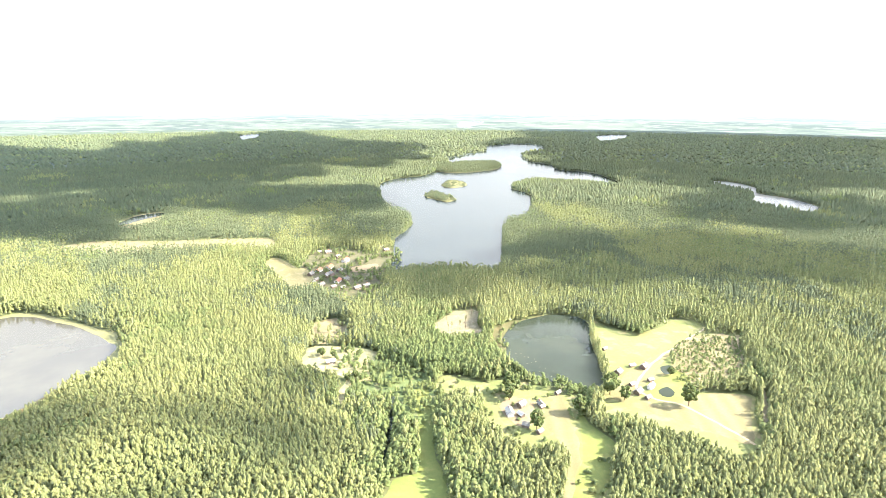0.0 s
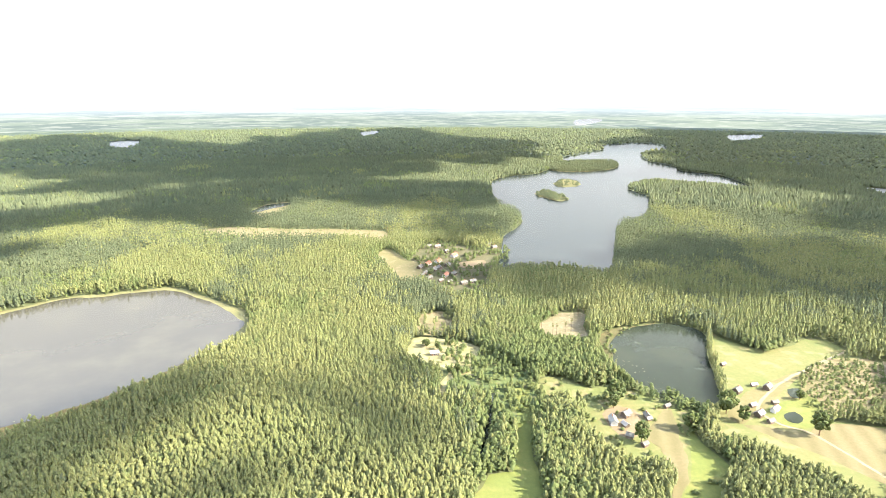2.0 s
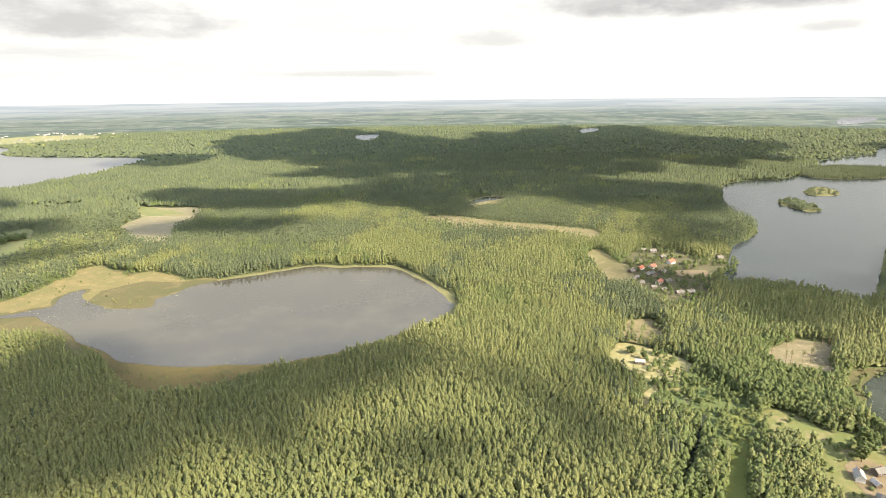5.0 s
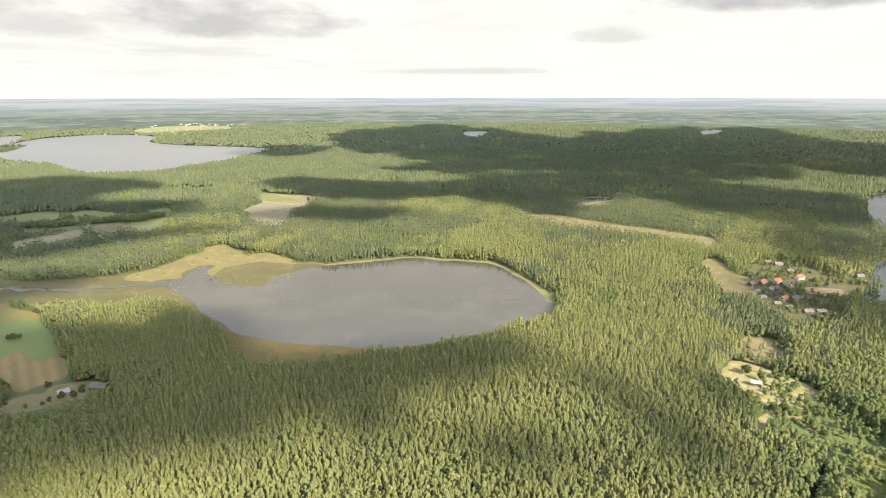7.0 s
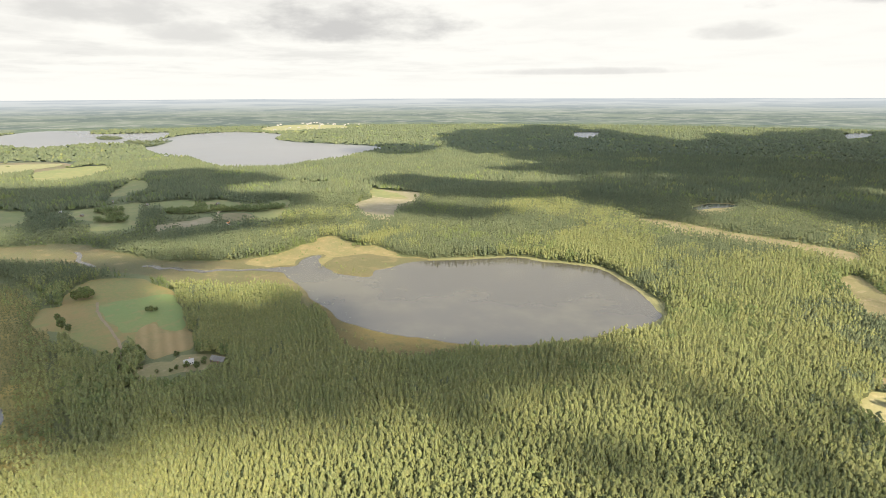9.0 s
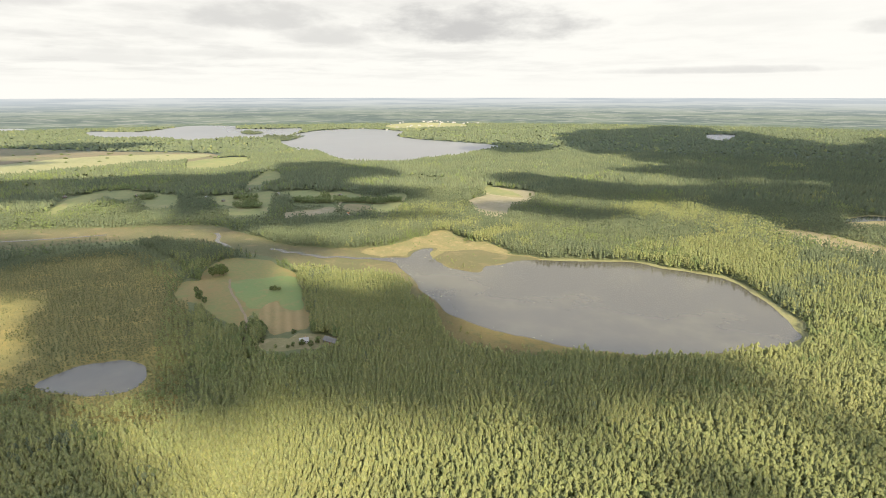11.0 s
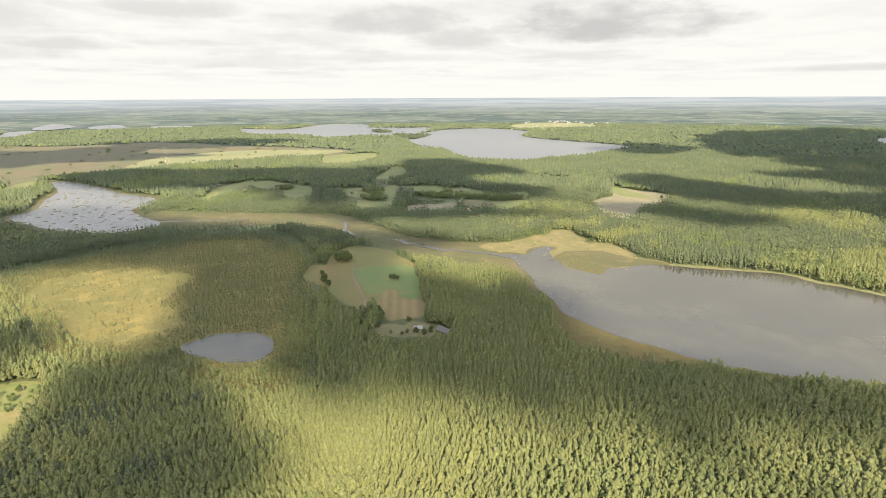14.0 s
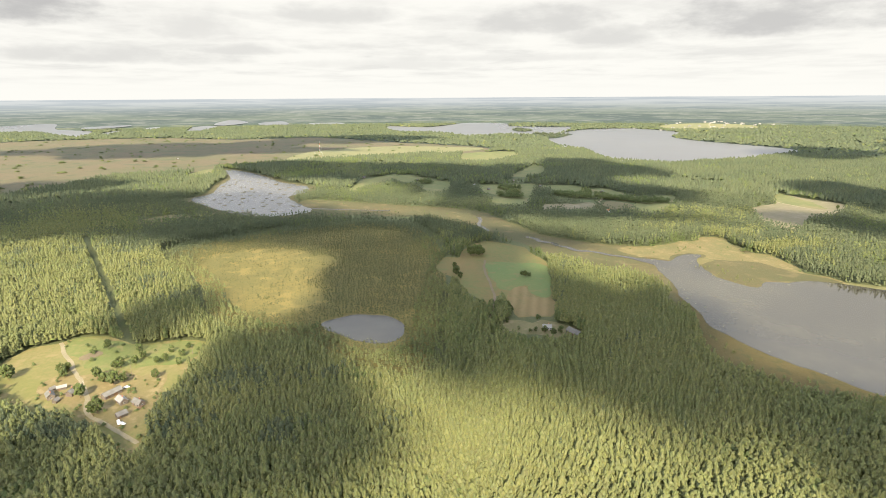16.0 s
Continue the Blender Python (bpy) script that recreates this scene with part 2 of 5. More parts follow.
M["tan"] = material("tan_stubble", [(0.20, 0.16, 0.098), (0.17, 0.145, 0.082), (0.135, 0.128, 0.06), (0.225, 0.185, 0.118)], (0.012, 0.1), bump=0.1)
M["birch"] = material("broad_leaves", [(0.108, 0.130, 0.043), (0.138, 0.150, 0.050), (0.072, 0.096, 0.037)], (0.01, 0.22), per_island=0.4, thin=0.3)
M["bogpine"] = material("bog_pine_needles", [(0.102, 0.104, 0.040), (0.120, 0.115, 0.043), (0.080, 0.088, 0.034)], (0.02, 0.6), per_island=0.5, thin=0.25)
M["oakleaf"] = material("tree_leaves", [(0.085, 0.105, 0.034), (0.11, 0.125, 0.040), (0.066, 0.086, 0.028)], (0.1, 0.9), per_island=0.6, thin=0.25)
M["bark"] = material("bark", [(0.16, 0.10, 0.06), (0.20, 0.13, 0.08), (0.10, 0.07, 0.05)], (0.2, 1.5), bump=0.05, bump_scale=3)
M["water"] = water_material("lake_water", (0.046, 0.042, 0.033), (0.066, 0.060, 0.042), 0.006, 0.07, 0.38, 130.0)
# Pale base colour stands in for the sky reflection missing on these lakes.
M["far_water"] = water_material("far_lake_sky_tone", (0.098, 0.096, 0.090), (0.116, 0.111, 0.100), 0.0, 0.24, 0.5, 900.0)
M["farm_green"] = material("farm_meadow_grass", [(0.13, 0.145, 0.042), (0.155, 0.15, 0.05), (0.105, 0.125, 0.036), (0.18, 0.15, 0.06)], (0.03, 0.3), bump=0.1)
M["farm_yard"] = material("trodden_farmyard", [(0.20, 0.145, 0.065), (0.17, 0.135, 0.055), (0.13, 0.115, 0.042), (0.25, 0.185, 0.09)], (0.035, 0.35), bump=0.1)
M["farm_grass"] = material("dry_farm_grass", [(0.155, 0.142, 0.046), (0.19, 0.152, 0.062), (0.12, 0.125, 0.036), (0.225, 0.165, 0.075)], (0.02, 0.25), bump=0.1, bump_scale=1.0)
M["garden"] = material("garden_grass", [(0.075, 0.10, 0.034), (0.10, 0.115, 0.04), (0.06, 0.08, 0.028), (0.13, 0.115, 0.055)], (0.04, 0.3), bump=0.1, bump_scale=1.0)
M["hamlet_grass"] = material("hamlet_meadow_grass", [(0.122, 0.130, 0.046), (0.155, 0.146, 0.056), (0.098, 0.112, 0.040), (0.175, 0.148, 0.068)], (0.008, 0.06), bump=0.1, bump_scale=0.5)
M["blue_water"] = water_material("deep_lake_water", (0.020, 0.027, 0.029), (0.028, 0.034, 0.034), 0.004, 0.10, 0.24, 200.0)
M["pondwater"] = water_material("pond_water", (0.024, 0.030, 0.022), (0.032, 0.038, 0.026), 0.015, 0.14, 0.32)
M["wood_wall"] = material("weathered_boards", [(0.13, 0.10, 0.075), (0.17, 0.14, 0.105), (0.09, 0.07, 0.055)], (0.4, 3.0), rough=0.8, bump=0.02, bump_scale=6, per_object=0.5)
M["white_wall"] = material("whitewashed_wall", [(0.50, 0.48, 0.45), (0.55, 0.53, 0.50), (0.42, 0.40, 0.36)], (0.4, 3.0), rough=0.7, per_object=0.2)
M["grey_roof"] = material("fibre_cement_roof", [(0.15, 0.138, 0.118), (0.19, 0.176, 0.152), (0.115, 0.105, 0.09)], (0.3, 2.5), rough=0.8, bump=0.02, bump_scale=5, per_object=0.5)
M["pale_roof"] = material("pale_metal_roof", [(0.27, 0.255, 0.225), (0.31, 0.295, 0.262), (0.22, 0.205, 0.18)], (0.3, 2.5), rough=0.5, per_object=0.3)
M["red_roof"] = material("red_tile_roof", [(0.34, 0.12, 0.07), (0.40, 0.16, 0.09), (0.26, 0.09, 0.06)], (0.3, 2.5), rough=0.8, bump=0.02, bump_scale=5, per_object=0.3)
M["orange_roof"] = material("orange_tile_roof", [(0.50, 0.20, 0.08), (0.56, 0.25, 0.11), (0.40, 0.15, 0.07)], (0.3, 2.5), rough=0.8, per_object=0.2)
M["brick"] = material("chimney_brick", [(0.32, 0.15, 0.09), (0.38, 0.19, 0.12), (0.25, 0.12, 0.08)], (0.5, 4.0))
M["glass"] = material("window_glass", [(0.03, 0.035, 0.04), (0.05, 0.05, 0.05), (0.02, 0.02, 0.025)], (0.3, 2.0), rough=0.1, spec=0.6)
M["door_wood"] = material("door_boards", [(0.16, 0.09, 0.05), (0.20, 0.12, 0.07), (0.11, 0.07, 0.04)], (0.5, 4.0), rough=0.7)


def cloud_material():
    """Thin cumulus: scatters light back and through, with ragged gaps."""
    m = bpy.data.materials.new("cloud_vapour")
    m.use_nodes = True
    N = Nodes(m.node_tree)
    co = N.add("ShaderNodeNewGeometry").outputs["Position"]
    back, fwd, gap = N.add("ShaderNodeBsdfDiffuse"), N.add("ShaderNodeBsdfTranslucent"), N.add("ShaderNodeBsdfTransparent")
    back.inputs[0].default_value = fwd.inputs[0].default_value = (0.88, 0.88, 0.88, 1)
    body, ragged = N.add("ShaderNodeMixShader"), N.add("ShaderNodeMixShader")
    body.inputs[0].default_value = 0.5
    N.wire(back.outputs[0], body.inputs[1])
    N.wire(fwd.outputs[0], body.inputs[2])
    N.wire(N.math("MULTIPLY", N.ramp(N.noise(co, 0.009, 6.0, 0.66), 0.33, 0.50), 0.92), ragged.inputs[0])
    N.wire(gap.outputs[0], ragged.inputs[1])
    N.wire(body.outputs[0], ragged.inputs[2])
    N.wire(ragged.outputs[0], N.add("ShaderNodeOutputMaterial").inputs[0])
    return m


M["cloud"] = cloud_material()
M["steel"] = material("galvanised_steel", [(0.45, 0.45, 0.46), (0.52, 0.52, 0.53), (0.38, 0.37, 0.36)], (0.2, 2.0), rough=0.5)
M["red_paint"] = material("red_mast_paint", [(0.45, 0.06, 0.04), (0.50, 0.08, 0.05), (0.38, 0.05, 0.04)], (0.2, 2.0), rough=0.5)
M["car_paint"] = material("white_car_paint", [(0.75, 0.75, 0.74), (0.78, 0.78, 0.77), (0.70, 0.69, 0.66)], (0.5, 3.0), rough=0.3, spec=0.5)
M["rubber"] = material("tyre_rubber", [(0.02, 0.02, 0.02), (0.03, 0.03, 0.03), (0.04, 0.035, 0.03)], (0.5, 3.0), rough=0.8)
M["lilypad"] = material("lily_leaves", [(0.10, 0.10, 0.06), (0.14, 0.13, 0.08), (0.08, 0.09, 0.05)], (0.1, 0.8), rough=0.6)


def distance_material():
    """The far plain: streaks of wood and field; painted haze glows paler towards the horizon."""
    m = bpy.data.materials.new("distance")
    m.use_nodes = True
    N = Nodes(m.node_tree)
    s = N.add("ShaderNodeSeparateXYZ")
    N.wire(N.add("ShaderNodeNewGeometry").outputs["Position"], s.inputs[0])
    c = N.add("ShaderNodeCombineXYZ")
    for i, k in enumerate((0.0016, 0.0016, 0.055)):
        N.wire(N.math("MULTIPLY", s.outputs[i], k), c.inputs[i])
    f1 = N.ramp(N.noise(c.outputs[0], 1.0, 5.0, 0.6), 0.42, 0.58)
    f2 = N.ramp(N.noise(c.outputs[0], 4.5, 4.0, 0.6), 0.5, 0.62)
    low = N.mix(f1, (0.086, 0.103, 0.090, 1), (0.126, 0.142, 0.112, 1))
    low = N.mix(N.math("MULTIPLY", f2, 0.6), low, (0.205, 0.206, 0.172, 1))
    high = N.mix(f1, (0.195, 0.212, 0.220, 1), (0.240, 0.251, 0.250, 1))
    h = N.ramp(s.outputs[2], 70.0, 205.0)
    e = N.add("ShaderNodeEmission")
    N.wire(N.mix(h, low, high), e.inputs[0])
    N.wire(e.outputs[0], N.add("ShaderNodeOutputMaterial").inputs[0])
    return m


M["distance"] = distance_material()


# ---------------------------------------------------------------- plan
# The far plain beyond NEAR metres is drawn in towards a rim, which closes the land at the horizon.
NEAR, REACH, EYE = 3000.0, 1750.0, 235.0


def land(x, y):
    """Where a point of the plan lies: x, y, z. Accepts numbers or arrays."""
    x, y = np.asarray(x, float), np.asarray(y, float)
    d = np.maximum(np.hypot(x, y), 1e-6)
    e = np.where(d > NEAR, NEAR + REACH * (1 - np.exp(-np.maximum(d - NEAR, 0) / REACH)), d)
    return x * e / d, y * e / d, EYE * (1 - e / d)


main_lake = [(-657, 427), (-686, 411), (-693, 415), (-677, 440), (-667, 461), (-686, 485), (-690, 508), (-680, 516), (-660, 493), (-630, 482), (-595, 473), (-569, 480), (-547, 493), (-561, 517), (-553, 540), (-554, 570), (-538, 596), (-502, 631), (-442, 699), (-408, 701), (-362, 718), (-321, 724), (-280, 697), (-240, 664), (-209, 628), (-192, 604), (-193, 576), (-208, 537), (-228, 499), (-264, 449), (-301, 414), (-326, 401), (-354, 391), (-383, 379), (-417, 371), (-458, 367), (-484, 378), (-520, 384), (-545, 392), (-560, 400), (-602, 412), (-627, 418)]
main_reeds = [(-687, 442), (-620, 427), (-529, 383), (-456, 353), (-398, 326), (-355, 335), (-330, 362), (-308, 396), (-285, 414), (-258, 444), (-222, 497), (-202, 537), (-188, 571), (-197, 624), (-222, 630), (-268, 666), (-325, 710), (-362, 729), (-410, 696), (-473, 678), (-525, 623), (-557, 547)]
river_meadow = [(-1254, -32), (-1156, 147), (-1071, 283), (-945, 323), (-843, 347), (-761, 423), (-740, 485), (-756, 542), (-736, 596), (-688, 596), (-644, 600), (-602, 592), (-560, 594), (-532, 605), (-495, 618), (-461, 576), (-497, 495), (-498, 361), (-568, 393), (-618, 386), (-667, 349), (-709, 319), (-791, 299), (-851, 274), (-924, 251), (-1010, 192), (-1063, 72), (-1104, -33)]
west_lake = [(-1313, -283), (-1399, -255), (-1516, -259), (-1653, -253), (-1840, -294), (-1803, -240), (-1662, -160), (-1541, -106), (-1451, -41), (-1361, -42), (-1314, -75), (-1238, -61), (-1133, -23), (-1093, -75), (-1115, -138), (-1168, -193)]
northwest_lake = [(-2875, 1169), (-3266, 1435), (-3523, 1745), (-3494, 2016), (-3088, 2082), (-2752, 1825), (-2495, 1780), (-2267, 1821), (-1931, 1837), (-1708, 1445), (-1669, 1221), (-1653, 1106), (-1757, 984), (-1911, 979), (-2204, 1049), (-2428, 1031)]
northwest_arm = [(-4296, 479), (-4111, 748), (-4602, 1167), (-4389, 1439), (-4055, 1353), (-3886, 1530), (-3796, 1706), (-3286, 1442), (-3065, 1210), (-3186, 1048), (-3112, 793), (-3446, 698), (-3654, 445)]
southwest_lake = [(-4921, -2477), (-5491, -2271), (-4579, -1878), (-4380, -1692), (-4114, -1457), (-3605, -1366), (-3738, -1491), (-4171, -1844), (-4263, -2148)]
far_bit_a = [(-4000, -880), (-4596, -950), (-4721, -811), (-4230, -764), (-3923, -829)]
far_bit_b = [(-5118, -537), (-5405, -370), (-4828, -286), (-4693, -450)]
round_pond = [(-542, -2), (-556, 13), (-561, 36), (-552, 64), (-532, 77), (-514, 78), (-496, 71), (-486, 57), (-492, 37), (-512, 17)]
east_lake = [(241, 1654), (313, 1785), (435, 1866), (581, 2145), (674, 2393), (918, 2668), (1022, 2924), (1300, 3048), (1277, 2732), (1054, 2502), (949, 2189), (976, 2028), (942, 1885), (1011, 1762), (958, 1483), (886, 1541), (800, 1617), (723, 1640), (610, 1525), (611, 1389), (504, 1153), (418, 1071), (353, 916), (300, 783), (268, 762), (222, 786), (170, 794), (130, 785), (150, 893), (170, 989), (223, 1098), (239, 1214), (210, 1353)]
island_big = [(490, 1982), (586, 2164), (742, 2205), (802, 2165), (741, 1980), (641, 1903), (531, 1886)]
island_mid = [(429, 1636), (485, 1722), (508, 1637), (478, 1574), (432, 1565)]
island_low = [(330, 1450), (373, 1496), (398, 1384), (370, 1341), (339, 1392)]
east_pond = [(206, 522), (231, 556), (267, 573), (302, 570), (318, 545), (297, 498), (277, 447), (267, 420), (251, 401), (227, 410), (206, 437), (195, 467), (199, 498)]
far_east_lake = [(1263, 1496), (1329, 1454), (1305, 1342), (1239, 1264), (1252, 1176), (1221, 1053), (1127, 985), (1103, 1038), (1093, 1123), (1206, 1252), (1219, 1352)]
far_lake_a = [(1827, 6211), (2225, 6669), (1972, 5812), (1504, 5054)]
far_lake_b = [(2076, 3602), (2342, 3686), (2129, 3330), (1833, 3127)]
far_lake_c = [(-1682, 3293), (-1583, 3405), (-1443, 3119), (-1443, 2879)]
far_lake_d = [(-354, 4173), (-244, 4302), (-216, 3943), (-297, 3676)]
dip_pond = [(-360, 1251), (-346, 1329), (-310, 1360), (-285, 1345), (-321, 1289), (-342, 1250)]
centre_meadow = [(114, 450), (137, 457), (160, 435), (181, 440), (204, 420), (221, 398), (236, 391), (220, 375), (212, 352), (219, 322), (199, 297), (184, 270), (149, 254), (151, 271), (176, 314), (163, 327), (153, 326), (142, 347), (133, 378), (136, 394), (115, 408)]
centre_track = [(198, 389), (213, 397), (203, 363), (193, 329), (160, 275), (155, 276), (177, 316), (182, 348), (177, 359)]
cabin_clearing = [(-8, 514), (4, 551), (18, 555), (39, 545), (57, 537), (70, 518), (57, 495), (57, 466), (44, 467), (33, 453), (25, 420), (24, 447), (32, 477), (13, 494)]
strip_meadow = [(90, 440), (102, 437), (98, 409), (86, 347), (86, 315), (69, 275), (33, 284), (52, 324), (69, 327), (78, 363), (84, 402)]
east_meadow = [(325, 545), (335, 524), (357, 502), (382, 507), (425, 525), (440, 499), (407, 465), (363, 446), (346, 429), (348, 410), (327, 377), (375, 358), (361, 338), (328, 297), (291, 276), (276, 304), (266, 316), (243, 347), (230, 351), (253, 395), (278, 430), (292, 472)]
tan_field = [(260, 373), (300, 359), (326, 370), (369, 358), (358, 339), (328, 304), (314, 298), (297, 327), (286, 340)]
sapling_field = [(373, 459), (418, 477), (450, 472), (431, 432), (387, 382), (349, 379), (330, 381), (338, 415)]
pond_a = [(330, 423), (340, 424), (342, 417), (332, 408), (325, 411)]
pond_b = [(300, 384), (312, 388), (313, 378), (304, 371), (298, 375)]
east_road = [(439, 494), (377, 461), (337, 438), (306, 415), (284, 393), (290, 371), (305, 358), (313, 333), (321, 295)]
east_yard = [(255, 386), (279, 411), (305, 427), (338, 444), (373, 459), (326, 422), (295, 396), (261, 374)]
forest_road = [(460, 469), (425, 427), (412, 398), (383, 351), (343, 308)]
clearcut_strip = [(-404, 1062), (-313, 1012), (-211, 1002), (-137, 992), (-48, 970), (-54, 1050), (-152, 1072), (-245, 1080), (-361, 1105)]
clearcut = [(142, 564), (158, 599), (176, 611), (203, 614), (209, 598), (196, 581), (193, 554), (170, 539), (156, 548)]
village_field = [(-55, 883), (-35, 916), (-11, 857), (12, 829), (13, 748), (-11, 739), (-38, 808)]
village_yard = [(18, 803), (26, 864), (51, 889), (81, 854), (119, 845), (107, 804), (84, 788), (91, 743), (61, 743), (26, 759)]
village_land = [(2, 820), (11, 908), (44, 953), (87, 936), (125, 901), (161, 940), (162, 890), (138, 800), (114, 769), (96, 700), (62, 675), (31, 707)]
village_soil = [(76, 830), (115, 841), (108, 812), (78, 803)]
dip_bank = [(-356, 1242), (-350, 1334), (-318, 1368), (-291, 1357), (-279, 1268), (-299, 1208), (-316, 1180)]
hamlet_land = [(-1517, 175), (-1449, 331), (-1316, 393), (-1630, 599), (-1559, 634), (-1301, 584), (-1260, 676), (-1125, 681), (-1134, 755), (-1034, 704), (-976, 606), (-996, 522), (-1040, 430), (-1147, 389), (-1193, 326), (-1281, 254)]
orange_field = [(-1093, 592), (-1049, 618), (-992, 588), (-1028, 549), (-1058, 558)]
centre_yard = [(153, 393), (165, 405), (177, 404), (184, 394), (176, 371), (163, 360), (154, 372)]
barn_stubble = [(-597, 211), (-611, 232), (-573, 232), (-565, 249), (-524, 233), (-517, 220), (-521, 196), (-542, 196), (-575, 201)]
west_green = [(-544, -227), (-557, -210), (-528, -162), (-530, -130), (-517, -104), (-488, -111), (-485, -135), (-479, -159), (-492, -185), (-507, -203)]
centre_green = [(214, 366), (214, 350), (219, 321), (200, 297), (191, 280), (160, 272), (190, 319)]
pond_marsh = [(196, 538), (213, 560), (231, 565), (276, 578), (268, 569), (231, 553), (209, 522), (199, 492), (196, 463), (189, 484), (190, 512)]
pond_grass = [(292, 386), (308, 401), (323, 406), (340, 412), (344, 399), (328, 376), (307, 364), (294, 369)]
shrub_land = [(34, 538), (60, 520), (84, 492), (105, 471), (111, 432), (95, 393), (78, 388), (71, 415), (52, 432), (33, 445), (29, 490)]
thin_wood = [(4, 572), (11, 620), (38, 626), (47, 592), (40, 563), (20, 557)]
northwest_field = [(-954, 825), (-998, 921), (-1073, 1001), (-1015, 1016), (-946, 1031), (-862, 926), (-848, 857), (-771, 752), (-828, 748)]
barn_field = [(-723, 152), (-751, 170), (-744, 184), (-778, 199), (-810, 223), (-823, 248), (-798, 275), (-775, 290), (-730, 291), (-692, 294), (-641, 274), (-592, 260), (-552, 245), (-520, 233), (-514, 223), (-518, 207), (-519, 195), (-538, 193), (-567, 198), (-585, 197), (-581, 188), (-561, 173), (-584, 167), (-608, 161), (-637, 161), (-666, 156), (-688, 143)]
barn_green = [(-698, 210), (-711, 226), (-702, 262), (-681, 290), (-628, 271), (-571, 251), (-576, 234), (-614, 234), (-599, 213), (-607, 200), (-637, 202)]
barn_yard = [(-512, 177), (-516, 189), (-501, 201), (-508, 216), (-498, 226), (-490, 235), (-471, 244), (-460, 235), (-471, 222), (-465, 214), (-476, 199), (-478, 186), (-489, 172), (-491, 159), (-491, 152), (-498, 158)]
barn_track = [(-725, 218), (-687, 205), (-648, 199), (-616, 194), (-579, 187), (-547, 177), (-520, 165), (-505, 158)]
west_farm_meadow = [(-500, -265), (-542, -255), (-550, -236), (-561, -211), (-552, -189), (-530, -163), (-534, -131), (-518, -100), (-463, -103), (-422, -107), (-412, -115), (-381, -113), (-344, -109), (-360, -126), (-388, -152), (-407, -173), (-415, -194), (-425, -213), (-449, -239)]
west_farm_yard = [(-452, -211), (-479, -211), (-480, -186), (-481, -166), (-466, -142), (-473, -125), (-426, -119), (-395, -120), (-382, -125), (-406, -159), (-428, -182)]
west_road = [(-550, -234), (-504, -208), (-455, -179), (-419, -164), (-397, -145), (-368, -116)]
garden_plot = [(-514, -205), (-524, -194), (-516, -187), (-506, -199)]
bog = [(-851, -213), (-924, -148), (-981, -10), (-979, 126), (-867, 167), (-712, 162), (-568, 122), (-454, 93), (-417, 65), (-438, 34), (-500, -13), (-531, -71), (-600, -113), (-707, -146)]
west_tan_strip = [(-1071, -328), (-1114, -327), (-1151, -288), (-1147, -246), (-1151, -217), (-1172, -157), (-1135, -145), (-1126, -202), (-1099, -266), (-1060, -303)]
west_plain = [(-1566, -847), (-3114, -1668), (-3442, -994), (-3198, -453), (-3238, -43), (-2787, 342), (-2424, 673), (-2177, 606), (-2159, 267), (-2017, -101), (-1932, -309), (-1824, -372), (-1754, -583), (-1581, -656)]
yellow_strip = [(-2058, -132), (-2413, -31), (-2561, 315), (-2371, 658), (-2216, 500), (-2088, 53)]
ride = [(-983, -372), (-888, -329), (-717, -252), (-575, -189), (-531, -169)]
hamlet_field_a = [(-1372, 397), (-1356, 460), (-1364, 525), (-1250, 481), (-1155, 436), (-1093, 404), (-1118, 364), (-1176, 352), (-1217, 380), (-1286, 372)]
hamlet_field_b = [(-1338, 520), (-1322, 599), (-1257, 631), (-1246, 665), (-1137, 624), (-1118, 594), (-1150, 556), (-1154, 519), (-1191, 504), (-1272, 539)]
hamlet_field_c = [(-1246, 665), (-1129, 685), (-1136, 756), (-1109, 759), (-981, 649), (-985, 600), (-1056, 627), (-1121, 614)]
hamlet_field_d = [(-1089, 451), (-1084, 495), (-1084, 545), (-1049, 546), (-1026, 509), (-1045, 456), (-1040, 428)]
hamlet_field_e = [(-1529, 517), (-1609, 579), (-1747, 668), (-1617, 664), (-1551, 622), (-1522, 571), (-1480, 535), (-1490, 509)]
hamlet_field_f = [(-2154, 535), (-2214, 657), (-2190, 748), (-2077, 724), (-1933, 583), (-1959, 483)]
hamlet_field_g = [(-1525, 100), (-1640, 205), (-1546, 194), (-1422, 108), (-1326, 36), (-1412, 72)]
hamlet_field_h = [(-1580, 198), (-1607, 234), (-1499, 295), (-1418, 324), (-1324, 290), (-1290, 255), (-1320, 234), (-1409, 242), (-1514, 190)]
far_bit_c = [(-4775, -1767), (-5058, -1560), (-4853, -1485), (-4502, -1630)]
far_bit_d = [(-3970, -1374), (-4276, -1356), (-4064, -1292), (-3727, -1284)]
far_bit_e = [(-4540, -1276), (-4678, -1208), (-4346, -1134), (-4299, -1209)]
far_bit_f = [(-5028, -886), (-5841, -874), (-5266, -647), (-4795, -760)]
far_bit_g = [(-4974, -110), (-5002, 126), (-4679, 162), (-4657, -59)]
tan_field_green = [(-1094, 1009), (-1044, 1001), (-985, 993), (-916, 957), (-947, 934), (-1012, 923)]
lake_green = [(-1838, -375), (-1886, -338), (-1720, -318), (-1691, -390)]
sedge_scrub = [(-755, 616), (-788, 654), (-783, 675), (-728, 646), (-679, 598), (-680, 580)]
pond_row = [(167, 463), (188, 455), (206, 436), (221, 425), (236, 407), (253, 395), (246, 387), (225, 394), (208, 407), (192, 425), (177, 438), (160, 446)]
pine_copse = [(107, 397), (114, 385), (131, 386), (142, 397), (142, 413), (116, 413)]
meadow_copse = [(339, 517), (344, 502), (355, 493), (373, 501), (389, 522), (361, 530)]
